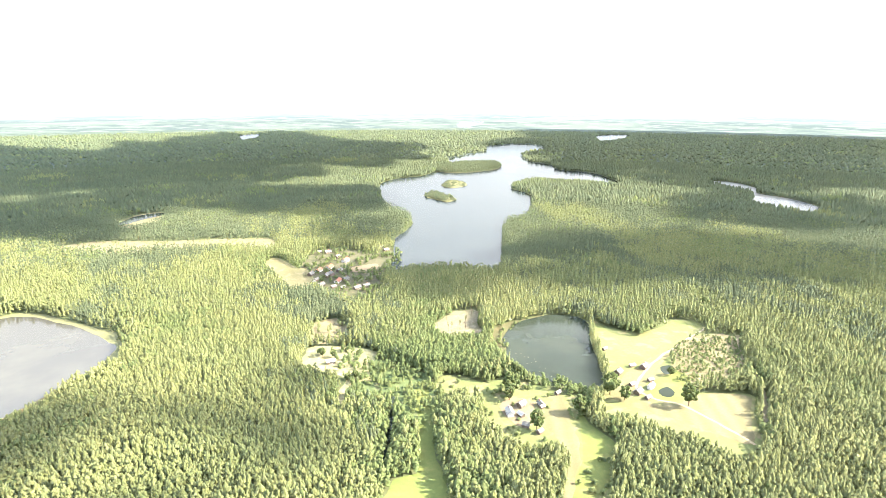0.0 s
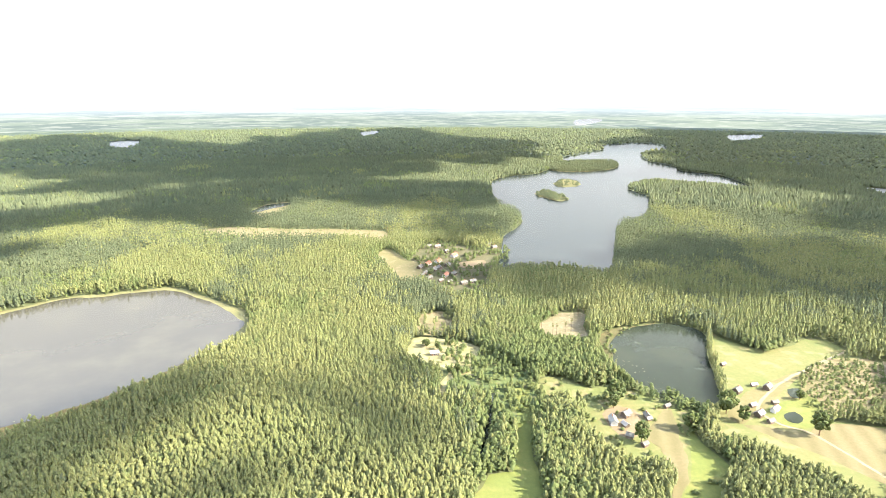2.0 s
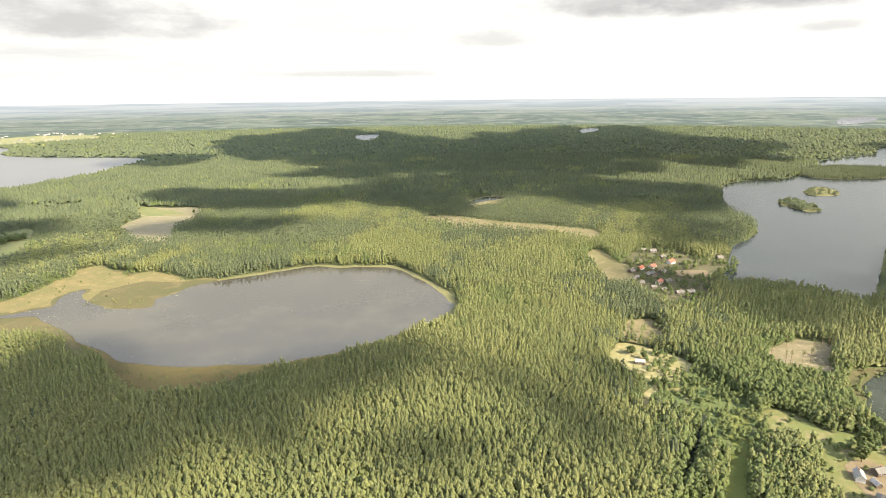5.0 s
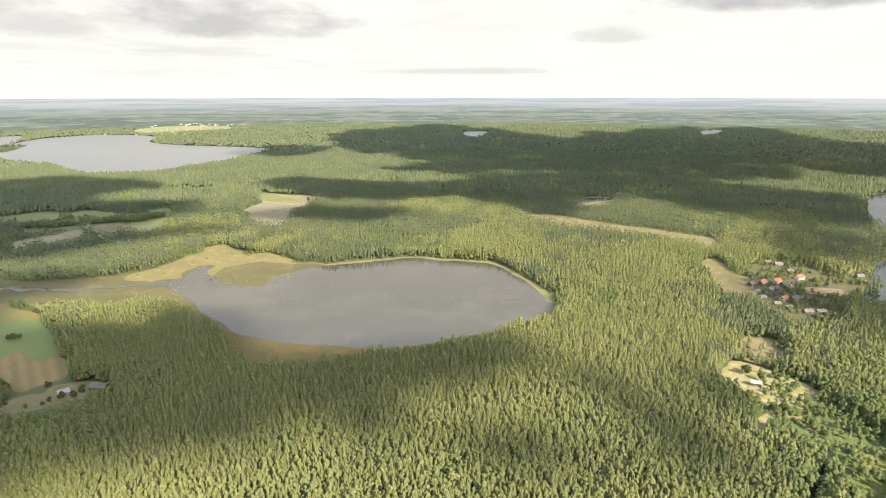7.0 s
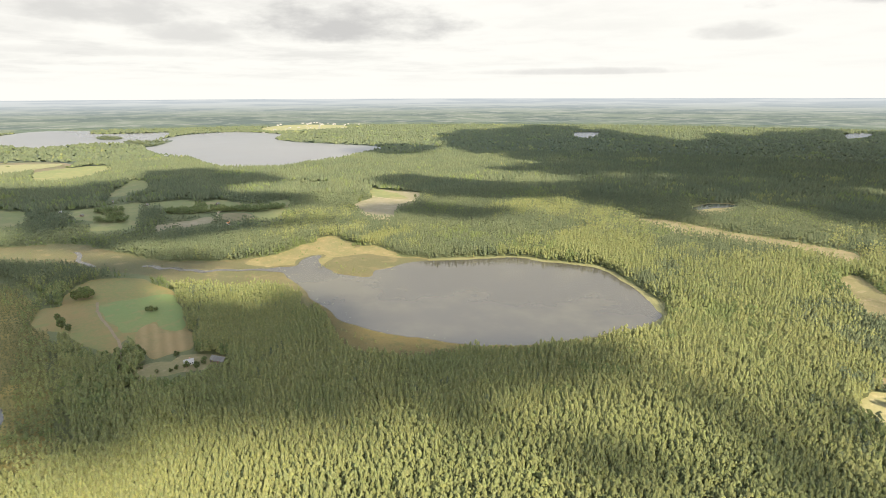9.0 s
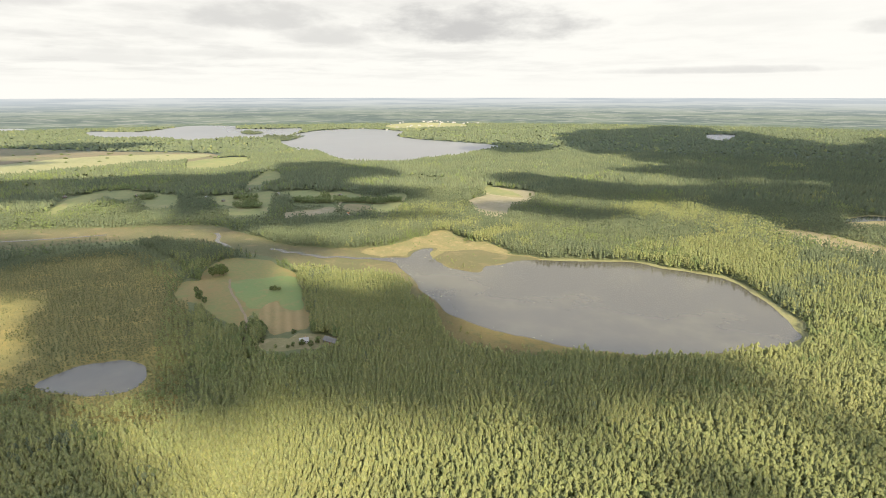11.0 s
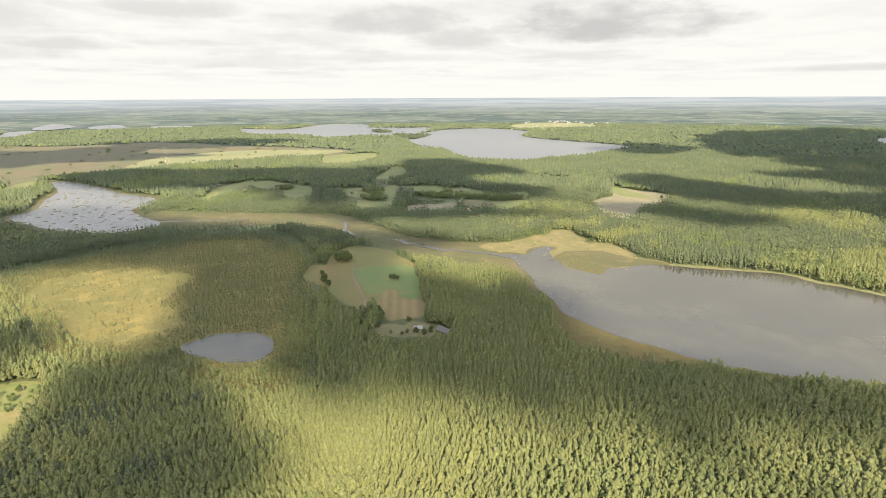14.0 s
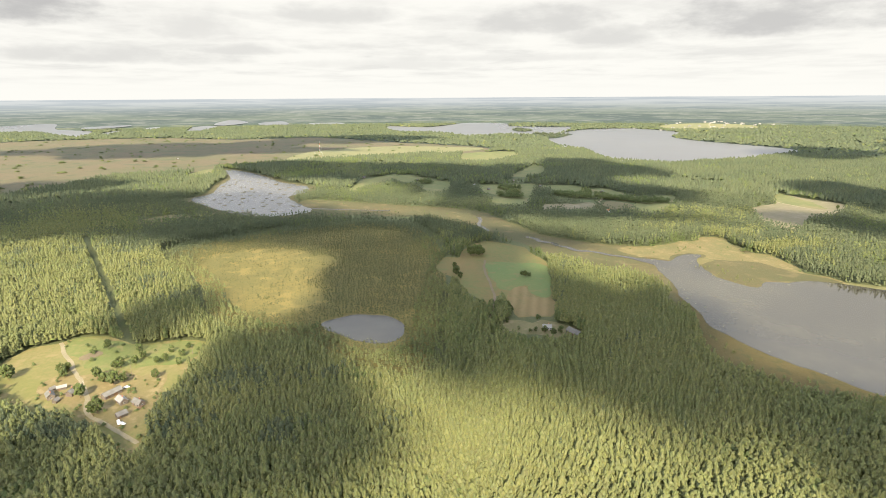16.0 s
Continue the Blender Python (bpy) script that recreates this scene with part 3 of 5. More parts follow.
bog_open = [(-789, -165), (-850, -90), (-773, 11), (-671, -9), (-596, 1), (-580, -57), (-628, -127)]
west_reeds = [(-1303, -303), (-1397, -270), (-1526, -275), (-1677, -268), (-1882, -316), (-1842, -253), (-1686, -160), (-1553, -97), (-1454, -22), (-1355, -23), (-1304, -62), (-1220, -45), (-1105, -1), (-1061, -62), (-1085, -135), (-1143, -198)]
arm_island = [(-3586, 1208), (-3701, 1276), (-3569, 1322), (-3431, 1275), (-3420, 1190)]
lake_spit = [(-3109, 1165), (-3260, 1263), (-3127, 1318), (-3111, 1419), (-2886, 1253), (-2816, 1159), (-2996, 1133)]
point_reeds = [(-627, 474), (-657, 514), (-649, 539), (-628, 566), (-584, 583), (-541, 605), (-541, 586), (-553, 557), (-557, 517), (-545, 492), (-575, 476), (-600, 472)]
bog_point = [(-740, 426), (-739, 483), (-751, 522), (-759, 561), (-768, 592), (-758, 614), (-711, 592), (-678, 582), (-675, 597), (-661, 612), (-616, 603), (-582, 593), (-548, 607), (-530, 596), (-540, 565), (-541, 540), (-550, 520), (-536, 492), (-570, 474), (-593, 463), (-628, 472), (-656, 484), (-672, 500), (-672, 520), (-694, 517), (-694, 487), (-674, 462), (-687, 443), (-703, 425)]
town_field = [(-3748, 2381), (-3942, 2784), (-3615, 3001), (-3213, 2722), (-3255, 2349), (-3349, 2175)]
river = [(-996, 281), (-967, 277), (-941, 266), (-910, 268), (-885, 267)]
river_main = [(-837, 316), (-824, 326), (-802, 327), (-793, 341), (-776, 343), (-760, 355), (-741, 359), (-734, 378), (-711, 392), (-699, 407), (-670, 433)]
stream = [(71, 436), (60, 385), (54, 363), (47, 334)]
hamlet_road = [(-1178, 629), (-1133, 600), (-1088, 567), (-1051, 553)]
plain_road = [(-2012, -120), (-2155, -105), (-2250, -93), (-2250, 3)]
field_road = [(-1009, 922), (-945, 927), (-880, 945)]
river_top = [(-1154, -24), (-1123, 53), (-1098, 129)]
shore_fringe = [(-553, 588), (-504, 648), (-445, 706), (-412, 711), (-364, 726), (-318, 733), (-272, 705), (-235, 669), (-199, 636), (-184, 606), (-185, 573), (-202, 536), (-220, 508), (-235, 520), (-225, 580), (-260, 640), (-330, 690), (-440, 680), (-520, 600)]


def smooth(pts, step=8.0, rough=1.0, closed=True):
    """A flowing outline through the corners, with a little raggedness."""
    p = np.array(pts, float)
    n = len(p)
    out = []
    for i in range(n if closed else n - 1):
        a, b, c, d = (p[(i + k) % n] if closed else p[min(max(i + k, 0), n - 1)] for k in (-1, 0, 1, 2))
        m = max(2, min(14, int(np.hypot(*(c - b)) / step)))
        for t in np.arange(m) / m:
            q = 0.5 * (2 * b + (c - a) * t + (2 * a - 5 * b + 4 * c - d) * t * t + (3 * b - a - 3 * c + d) * t ** 3)
            w = noise.noise_vector((q[0] * 0.045, q[1] * 0.045, 3.0)) * rough + noise.noise_vector((q[0] * 0.15, q[1] * 0.15, 9.0)) * rough * 0.5
            out.append((q[0] + w.x * 6, q[1] + w.y * 6))
    if not closed:
        out.append(tuple(p[-1]))
    return np.array(out)


def inside(poly, x, y):
    """Which of the points lie in the outline."""
    hit = np.zeros(len(x), bool)
    box = (x > poly[:, 0].min()) & (x < poly[:, 0].max()) & (y > poly[:, 1].min()) & (y < poly[:, 1].max())
    k = np.nonzero(box)[0]
    if not len(k):
        return hit
    px, py, h = x[k], y[k], np.zeros(len(k), bool)
    for (ax, ay), (bx, by) in zip(poly, np.roll(poly, -1, 0)):
        if ay != by:
            h ^= ((ay > py) != (by > py)) & (px < (bx - ax) * (py - ay) / (by - ay) + ax)
    hit[k] = h
    return hit


def mesh_of(name, verts, faces, mats, index=None, shade_smooth=False):
    me = bpy.data.meshes.new(name)
    verts, faces = np.asarray(verts, np.float32), np.asarray(faces, np.int32)
    k = faces.shape[1]
    me.vertices.add(len(verts))
    me.vertices.foreach_set("co", verts.ravel())
    me.loops.add(faces.size)
    me.loops.foreach_set("vertex_index", faces.ravel())
    me.polygons.add(len(faces))
    me.polygons.foreach_set("loop_start", np.arange(0, faces.size, k, dtype=np.int32))
    me.polygons.foreach_set("loop_total", np.full(len(faces), k, np.int32))
    for m in mats:
        me.materials.append(m)
    if index is not None:
        me.polygons.foreach_set("material_index", np.asarray(index, np.int32))
    me.polygons.foreach_set("use_smooth", np.full(len(faces), shade_smooth))
    me.update(calc_edges=True)
    me.validate()
    return me


def sheet(name, outline, mat, lift, label, category, grid=0):
    """A patch of ground or water with that outline, laid over the land."""
    o = [Vector(q) for q in outline]
    n = len(o)
    extra = []
    if grid:
        lo, hi = outline.min(0), outline.max(0)
        gx, gy = np.meshgrid(np.arange(lo[0], hi[0], grid), np.arange(lo[1], hi[1], grid))
        gx, gy = gx.ravel(), gy.ravel()
        k = inside(outline, gx, gy)
        extra = [Vector((a, b)) for a, b in zip(gx[k], gy[k])]
    vs, _, fs, *_ = delaunay_2d_cdt(o + extra, [(i, (i + 1) % n) for i in range(n)], [], 1, 0.01)
    v = np.array([tuple(q) for q in vs])
    x, y, z = land(v[:, 0], v[:, 1])
    far = np.maximum(np.hypot(x, y) - 1500, 0) * 0.0012
    ob = new(name, mesh_of(name, np.stack([x, y, z + lift + far], 1), [f if (vs[f[1]] - vs[f[0]]).cross(vs[f[2]] - vs[f[0]]) > 0 else f[::-1] for f in fs], [mat]))
    return tagged(ob, label, category, kind="structure")


def ribbon(name, pts, width, mat, lift, label, category):
    """A track or a stream along a line."""
    p = smooth(pts, 6.0, 0.25, closed=False)
    d = np.gradient(p, axis=0)
    d /= np.maximum(np.hypot(d[:, :1], d[:, 1:]), 1e-6)
    nrm = np.stack([-d[:, 1], d[:, 0]], 1)
    w = np.array([width * (0.5 + 0.16 * noise.noise((q[0] * 0.08, q[1] * 0.08, 5))) for q in p])[:, None]
    a, b = p + nrm * w, p - nrm * w
    v = np.concatenate([a, b])
    n = len(p)
    x, y, z = land(v[:, 0], v[:, 1])
    f = [(i + n, i + n + 1, i + 1, i) for i in range(n - 1)]
    ob = new(name, mesh_of(name, np.stack([x, y, z + lift], 1), f, [mat]))
    return tagged(ob, label, category, kind="structure"), np.concatenate([a, b[::-1]])


RIM = 5200.0
# ground: one sheet of rings to the horizon
rings = np.concatenate([np.linspace(0, 600, 9)[1:], np.geomspace(640, NEAR, 24), np.geomspace(NEAR * 1.03, RIM, 16)])
seg = 288
ang = np.arange(seg) * 2 * math.pi / seg
gx = np.concatenate([[0], np.outer(rings, np.cos(ang)).ravel()])
gy = np.concatenate([[0], np.outer(rings, np.sin(ang)).ravel()])
X, Y, Z = land(gx, gy)
idx = np.arange(len(rings) * seg).reshape(len(rings), seg) + 1
quads = np.stack([idx[:-1], idx[1:], np.roll(idx[1:], -1, 1), np.roll(idx[:-1], -1, 1)], -1).reshape(-1, 4)
cap = np.stack([np.zeros(seg, int), idx[0], np.roll(idx[0], -1), np.roll(idx[0], -1)], -1)
tri_a, tri_b = quads[:, [0, 1, 2]], quads[:, [0, 2, 3]]
faces = np.concatenate([cap[:, :3], tri_a, tri_b])
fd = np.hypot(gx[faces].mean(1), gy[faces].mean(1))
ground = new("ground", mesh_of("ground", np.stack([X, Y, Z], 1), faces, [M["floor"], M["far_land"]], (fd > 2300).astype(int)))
tagged(ground, "wooded lowland ground reaching to the horizon", "ground", kind="structure")

# the distance beyond it: self-lit wooded plain with its haze painted in, up to the horizon
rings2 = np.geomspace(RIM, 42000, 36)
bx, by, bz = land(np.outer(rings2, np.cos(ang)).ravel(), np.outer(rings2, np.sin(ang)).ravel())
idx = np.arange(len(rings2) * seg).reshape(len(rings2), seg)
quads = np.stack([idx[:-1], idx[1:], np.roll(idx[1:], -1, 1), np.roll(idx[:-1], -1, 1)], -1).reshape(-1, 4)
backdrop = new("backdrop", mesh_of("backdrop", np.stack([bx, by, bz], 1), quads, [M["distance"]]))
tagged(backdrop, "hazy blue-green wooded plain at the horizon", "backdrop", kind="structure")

# name, outline, material, lift, label, category, grid, trees stay off
SHEETS = [
    ("west_plain", west_plain, "plain", 0.10, "brown open plain with scattered bushes", "field", 120, 1.0),
    ("yellow_field", yellow_strip, "yellow", 0.90, "sunlit yellow strip of ripe fields", "field", 120, 1.0),
    ("town_field", town_field, "yellow", 1.00, "pale fields beside a distant town", "field", 0, 1.0),
    ("river_meadow", river_meadow, "sedge", 0.10, "yellow-brown sedge meadow along the river", "meadow", 0, 0.8),
    ("reed_bed", main_reeds, "reed", 0.16, "ochre reed bed fringing the lake", "reeds", 0, 0.7),
    ("shore_fringe", shore_fringe, "shore", 0.18, "pale green sedge shore of the lake", "reeds", 0, 1.1),
    ("bog", bog, "bog", 0.12, "olive and ochre raised bog moss", "bog", 0, 1.2),
    ("main_lake", main_lake, "water", 0.32, "broad grey lake with calm water", "lake", 0, 0.5),
    ("lake_reeds", west_reeds, "sedge", 0.20, "brown reed belt round the bright lake", "reeds", 0, 1.2),
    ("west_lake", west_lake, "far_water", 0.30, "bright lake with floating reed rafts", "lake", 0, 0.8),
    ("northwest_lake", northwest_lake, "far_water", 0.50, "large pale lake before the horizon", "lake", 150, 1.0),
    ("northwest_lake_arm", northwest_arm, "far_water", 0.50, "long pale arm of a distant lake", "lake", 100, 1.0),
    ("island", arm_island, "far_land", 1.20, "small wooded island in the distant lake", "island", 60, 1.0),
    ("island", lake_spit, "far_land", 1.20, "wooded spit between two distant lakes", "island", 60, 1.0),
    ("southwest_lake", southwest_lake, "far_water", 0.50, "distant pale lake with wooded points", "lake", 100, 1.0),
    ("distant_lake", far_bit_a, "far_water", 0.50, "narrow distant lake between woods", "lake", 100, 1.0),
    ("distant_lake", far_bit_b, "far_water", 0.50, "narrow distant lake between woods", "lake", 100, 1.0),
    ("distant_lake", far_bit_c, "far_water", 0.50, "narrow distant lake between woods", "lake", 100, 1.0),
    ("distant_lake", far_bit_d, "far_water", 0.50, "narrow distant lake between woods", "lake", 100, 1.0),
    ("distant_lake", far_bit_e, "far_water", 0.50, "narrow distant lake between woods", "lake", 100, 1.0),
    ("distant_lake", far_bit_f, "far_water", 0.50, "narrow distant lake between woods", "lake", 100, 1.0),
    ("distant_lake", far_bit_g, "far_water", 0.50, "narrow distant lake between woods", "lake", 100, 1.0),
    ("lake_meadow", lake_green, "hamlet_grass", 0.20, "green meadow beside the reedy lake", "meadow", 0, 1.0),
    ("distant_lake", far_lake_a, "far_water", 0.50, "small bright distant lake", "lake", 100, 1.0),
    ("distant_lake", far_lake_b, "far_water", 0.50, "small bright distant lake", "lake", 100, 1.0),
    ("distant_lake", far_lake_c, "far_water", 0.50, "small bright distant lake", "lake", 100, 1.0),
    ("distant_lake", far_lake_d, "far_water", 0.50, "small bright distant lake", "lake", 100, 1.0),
    ("round_pond", round_pond, "water", 0.30, "round dark bog pond", "pond", 0, 0.4),
    ("east_lake", east_lake, "blue_water", 0.30, "long blue-grey lake with wooded islands", "lake", 0, 0.6),
    ("island", island_big, "shore", 0.60, "low wooded island in the lake", "island", 0, 1.0),
    ("island", island_mid, "shore", 0.60, "small grassy island in the lake", "island", 0, 1.0),
    ("island", island_low, "shore", 0.60, "narrow wooded island in the lake", "island", 0, 1.0),
    ("east_pond", east_pond, "pondwater", 0.30, "round dark green forest lake", "lake", 0, 0.4),
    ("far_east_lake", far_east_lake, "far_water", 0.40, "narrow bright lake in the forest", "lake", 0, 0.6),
    ("pool_bank", dip_bank, "dry", 0.12, "pale bare banks of the forest pool", "bank", 0, 0.5),
    ("forest_pool", dip_pond, "pondwater", 0.30, "small dark pool with pale banks", "pond", 0, 0.5),
    ("centre_meadow", centre_meadow, "meadow", 0.10, "sunlit yellow-green mown meadow round the farm", "meadow", 0, 0.6),
    ("green_meadow", centre_green, "lush", 0.16, "bright green meadow strip beside the track", "meadow", 0, 0.4),
    ("pond_marsh", pond_marsh, "sedge", 0.16, "pale marshy shore of the pond", "reeds", 0, 0.6),
    ("pond_grass", pond_grass, "lush", 0.20, "lush green grass round the farm ponds", "meadow", 0, 0.4),
    ("worn_track", centre_track, "stubble", 0.22, "pale worn strip through the meadow", "track", 0, 0.6),
    ("shrub_land", shrub_land, "garden", 0.09, "shrubby wet ground beside the stream", "meadow", 0, 0.8),
    ("thin_wood", thin_wood, "clearcut", 0.09, "bare soil under thinned trees", "clearing", 0, 0.8),
    ("cabin_clearing", cabin_clearing, "pale_grass", 0.10, "pale dry grass clearing in the forest", "meadow", 0, 0.6),
    ("strip_meadow", strip_meadow, "lush", 0.10, "bright green meadow strip beside the stream", "meadow", 0, 0.5),
    ("east_meadow", east_meadow, "meadow", 0.10, "sunlit rolling mown meadow of a farm", "meadow", 0, 0.6),
    ("tan_field", tan_field, "stubble", 0.20, "tan mown field with faint stripes", "field", 0, 0.4),
    ("sapling_field", sapling_field, "clearcut", 0.14, "brown felled ground with young trees", "field", 0, 0.6),
    ("farm_pond", pond_a, "pondwater", 0.34, "small dark farm pond", "pond", 0, 0.1),
    ("farm_pond", pond_b, "pondwater", 0.34, "small dark oval farm pond", "pond", 0, 0.1),
    ("farmyard", east_yard, "dry", 0.22, "pale sandy farmyard", "yard", 0, 0.4),
    ("orange_field", orange_field, "stubble", 0.45, "orange mown strip beside the hamlet road", "field", 0, 0.3),
    ("yard_soil", centre_yard, "soil", 0.24, "bare sandy yard between farm buildings", "yard", 0, 0.4),
    ("clearcut_strip", clearcut_strip, "clearcut", 0.10, "pale felled strip along the forest", "clearing", 0, 0.8),
    ("clearcut", clearcut, "slash", 0.10, "small felled clearing with bare soil", "clearing", 0, 1.8),
    ("village_field", village_field, "dry", 0.10, "dry yellow field beside the village", "field", 0, 0.6),
    ("village_land", village_land, "village_ground", 0.08, "grassy gardens of the village", "yard", 0, 0.6),
    ("village_soil", village_soil, "soil", 0.16, "bare brown garden soil in the village", "yard", 0, 0.6),
    ("tan_field", northwest_field, "tan", 0.15, "tan ploughed field among woods", "field", 0, 0.6),
    ("green_meadow", tan_field_green, "hamlet_grass", 0.30, "green meadow wedge beside the tan field", "meadow", 0, 1.0),
    ("barn_field", barn_field, "barn_field", 0.16, "brown and green mown hay field", "field", 0, 0.4),
    ("green_patch", barn_green, "hay", 0.20, "green patch of regrown hay", "field", 0, 0.9),
    ("mown_strips", barn_stubble, "mown", 0.26, "orange mown strips of the hay field", "field", 0, 0.8),
    ("barn_yard", barn_yard, "dry", 0.18, "dry grass farmyard", "yard", 0, 0.6),
    ("west_farm_meadow", west_farm_meadow, "farm_grass", 0.10, "sunlit green meadow round the farm", "meadow", 0, 0.5),
    ("green_meadow", west_green, "farm_green", 0.15, "green grass above the farm buildings", "meadow", 0, 1.2),
    ("farmyard", west_farm_yard, "farm_yard", 0.18, "dry worn grass farmyard", "yard", 0, 0.8),
    ("garden_plot", garden_plot, "soil", 0.26, "small bare garden plot", "garden", 0, 0.1),
    ("strip_field", west_tan_strip, "stubble", 0.15, "tan strip field at the forest edge", "field", 0, 0.5),
    ("hamlet_field", hamlet_field_a, "hamlet_grass", 0.20, "green hamlet field between tree rows", "field", 0, 2.2),
    ("hamlet_field", hamlet_field_b, "hamlet_grass", 0.22, "green hamlet field between tree rows", "field", 0, 2.2),
    ("hamlet_field", hamlet_field_c, "hamlet_grass", 0.24, "green hamlet field between tree rows", "field", 0, 2.2),
    ("hamlet_field", hamlet_field_d, "tan", 0.26, "dry tan hamlet field between tree rows", "field", 0, 2.2),
    ("hamlet_field", hamlet_field_e, "hamlet_grass", 0.28, "green hamlet field between tree rows", "field", 0, 2.2),
    ("hamlet_field", hamlet_field_f, "hamlet_grass", 0.30, "dull green hamlet field between tree rows", "field", 0, 2.2),
    ("hamlet_field", hamlet_field_g, "hamlet_grass", 0.32, "green hamlet field between tree rows", "field", 0, 2.2),
    ("hamlet_field", hamlet_field_h, "hamlet_grass", 0.34, "green hamlet field between tree rows", "field", 0, 2.2),
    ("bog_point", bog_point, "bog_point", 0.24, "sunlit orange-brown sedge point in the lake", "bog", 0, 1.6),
    # Browner sheet that paints the cloud shade on the point's lower half.
    ("point_reeds", point_reeds, "sedge", 0.285, "brown sedge patch painting the shaded half of the point", "reeds", 0, 1.6),
]
OPEN = []
OUT = {}
HAMLET = []
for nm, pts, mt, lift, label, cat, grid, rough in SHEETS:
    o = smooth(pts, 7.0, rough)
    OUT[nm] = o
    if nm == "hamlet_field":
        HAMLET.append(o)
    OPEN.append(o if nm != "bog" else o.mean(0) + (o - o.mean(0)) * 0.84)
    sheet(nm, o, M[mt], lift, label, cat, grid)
SHORES = [OUT[q] for q in ("reed_bed", "shore_fringe", "river_meadow", "main_lake", "bog_point", "east_pond")]
TRACKS = [
    ("track", east_road, 2.6, "gravel", 0.32, "pale sandy farm track across mown meadows"),
    ("track", forest_road, 4.0, "gravel", 0.32, "pale sandy track along the forest edge"),
    ("track", barn_track, 3.0, "soil", 0.34, "worn footpath across the dry hay field"),
    ("track", west_road, 3.4, "gravel", 0.34, "pale gravel road past the farm buildings"),
    ("track", hamlet_road, 5.0, "gravel", 0.4, "pale gravel road between hamlet fields"),
    ("track", plain_road, 6.0, "gravel", 0.6, "pale road over the open plain"),
    ("track", field_road, 6.0, "gravel", 0.5, "pale track through the tan field"),
    ("stream", river, 7.0, "water", 0.35, "narrow winding stream in a sedge meadow"),
    ("stream", river_main, 9.0, "water", 0.36, "narrow river flowing out of the lake"),
    ("stream", stream, 4.0, "pondwater", 0.3, "narrow dark stream between alders"),
    ("stream", river_top, 6.0, "water", 0.35, "narrow stream leading to the reedy lake"),
]
for nm, pts, w, mt, lift, label in TRACKS:
    OPEN.append(ribbon(nm, pts, w, M[mt], lift, label, "road" if nm == "track" else "water")[1])
p = smooth(ride, 30, 0, closed=False)
OPEN.append(np.concatenate([p + (-4, 3), (p + (4, -3))[::-1]]))
VILLAGE = OUT["village_land"]
ISLANDS = [smooth(q, 12, 1.0) for q in (island_big, island_mid, island_low)]

# ---------------------------------------------------------------- buildings
def part(name, bm, mat, parent, label=""):
    me = bpy.data.meshes.new(name)
    bm.normal_update()
    bm.to_mesh(me)
    bm.free()
    me.materials.append(mat)
    ob = new(name, me)
    ob.parent = parent
    if label:
        ob["label"] = label
    return ob


def box(bm, x, y, z, sx, sy, sz, turn=None):
    """A box centred at x, y with its foot at z."""
    m = Matrix.Translation((x, y, z + sz / 2)) @ (turn or Matrix()) @ Matrix.Diagonal((sx, sy, sz, 1))
    bmesh.ops.create_cube(bm, size=1, matrix=m)
    return bm


def gable(bm, L, w, h, rise):
    """Walls under a gable roof, ridge along x."""
    v = [bm.verts.new(c) for c in ((-L, -w, 0), (L, -w, 0), (L, w, 0), (-L, w, 0), (-L, -w, h), (L, -w, h), (L, w, h), (-L, w, h), (-L, 0, h + rise), (L, 0, h + rise))]
    for f in ((0, 1, 5, 4), (2, 3, 7, 6), (1, 2, 6, 9, 5), (3, 0, 4, 8, 7), (3, 2, 1, 0), (4, 5, 9, 8), (6, 7, 8, 9)):
        bm.faces.new([v[i] for i in f])
    return bm


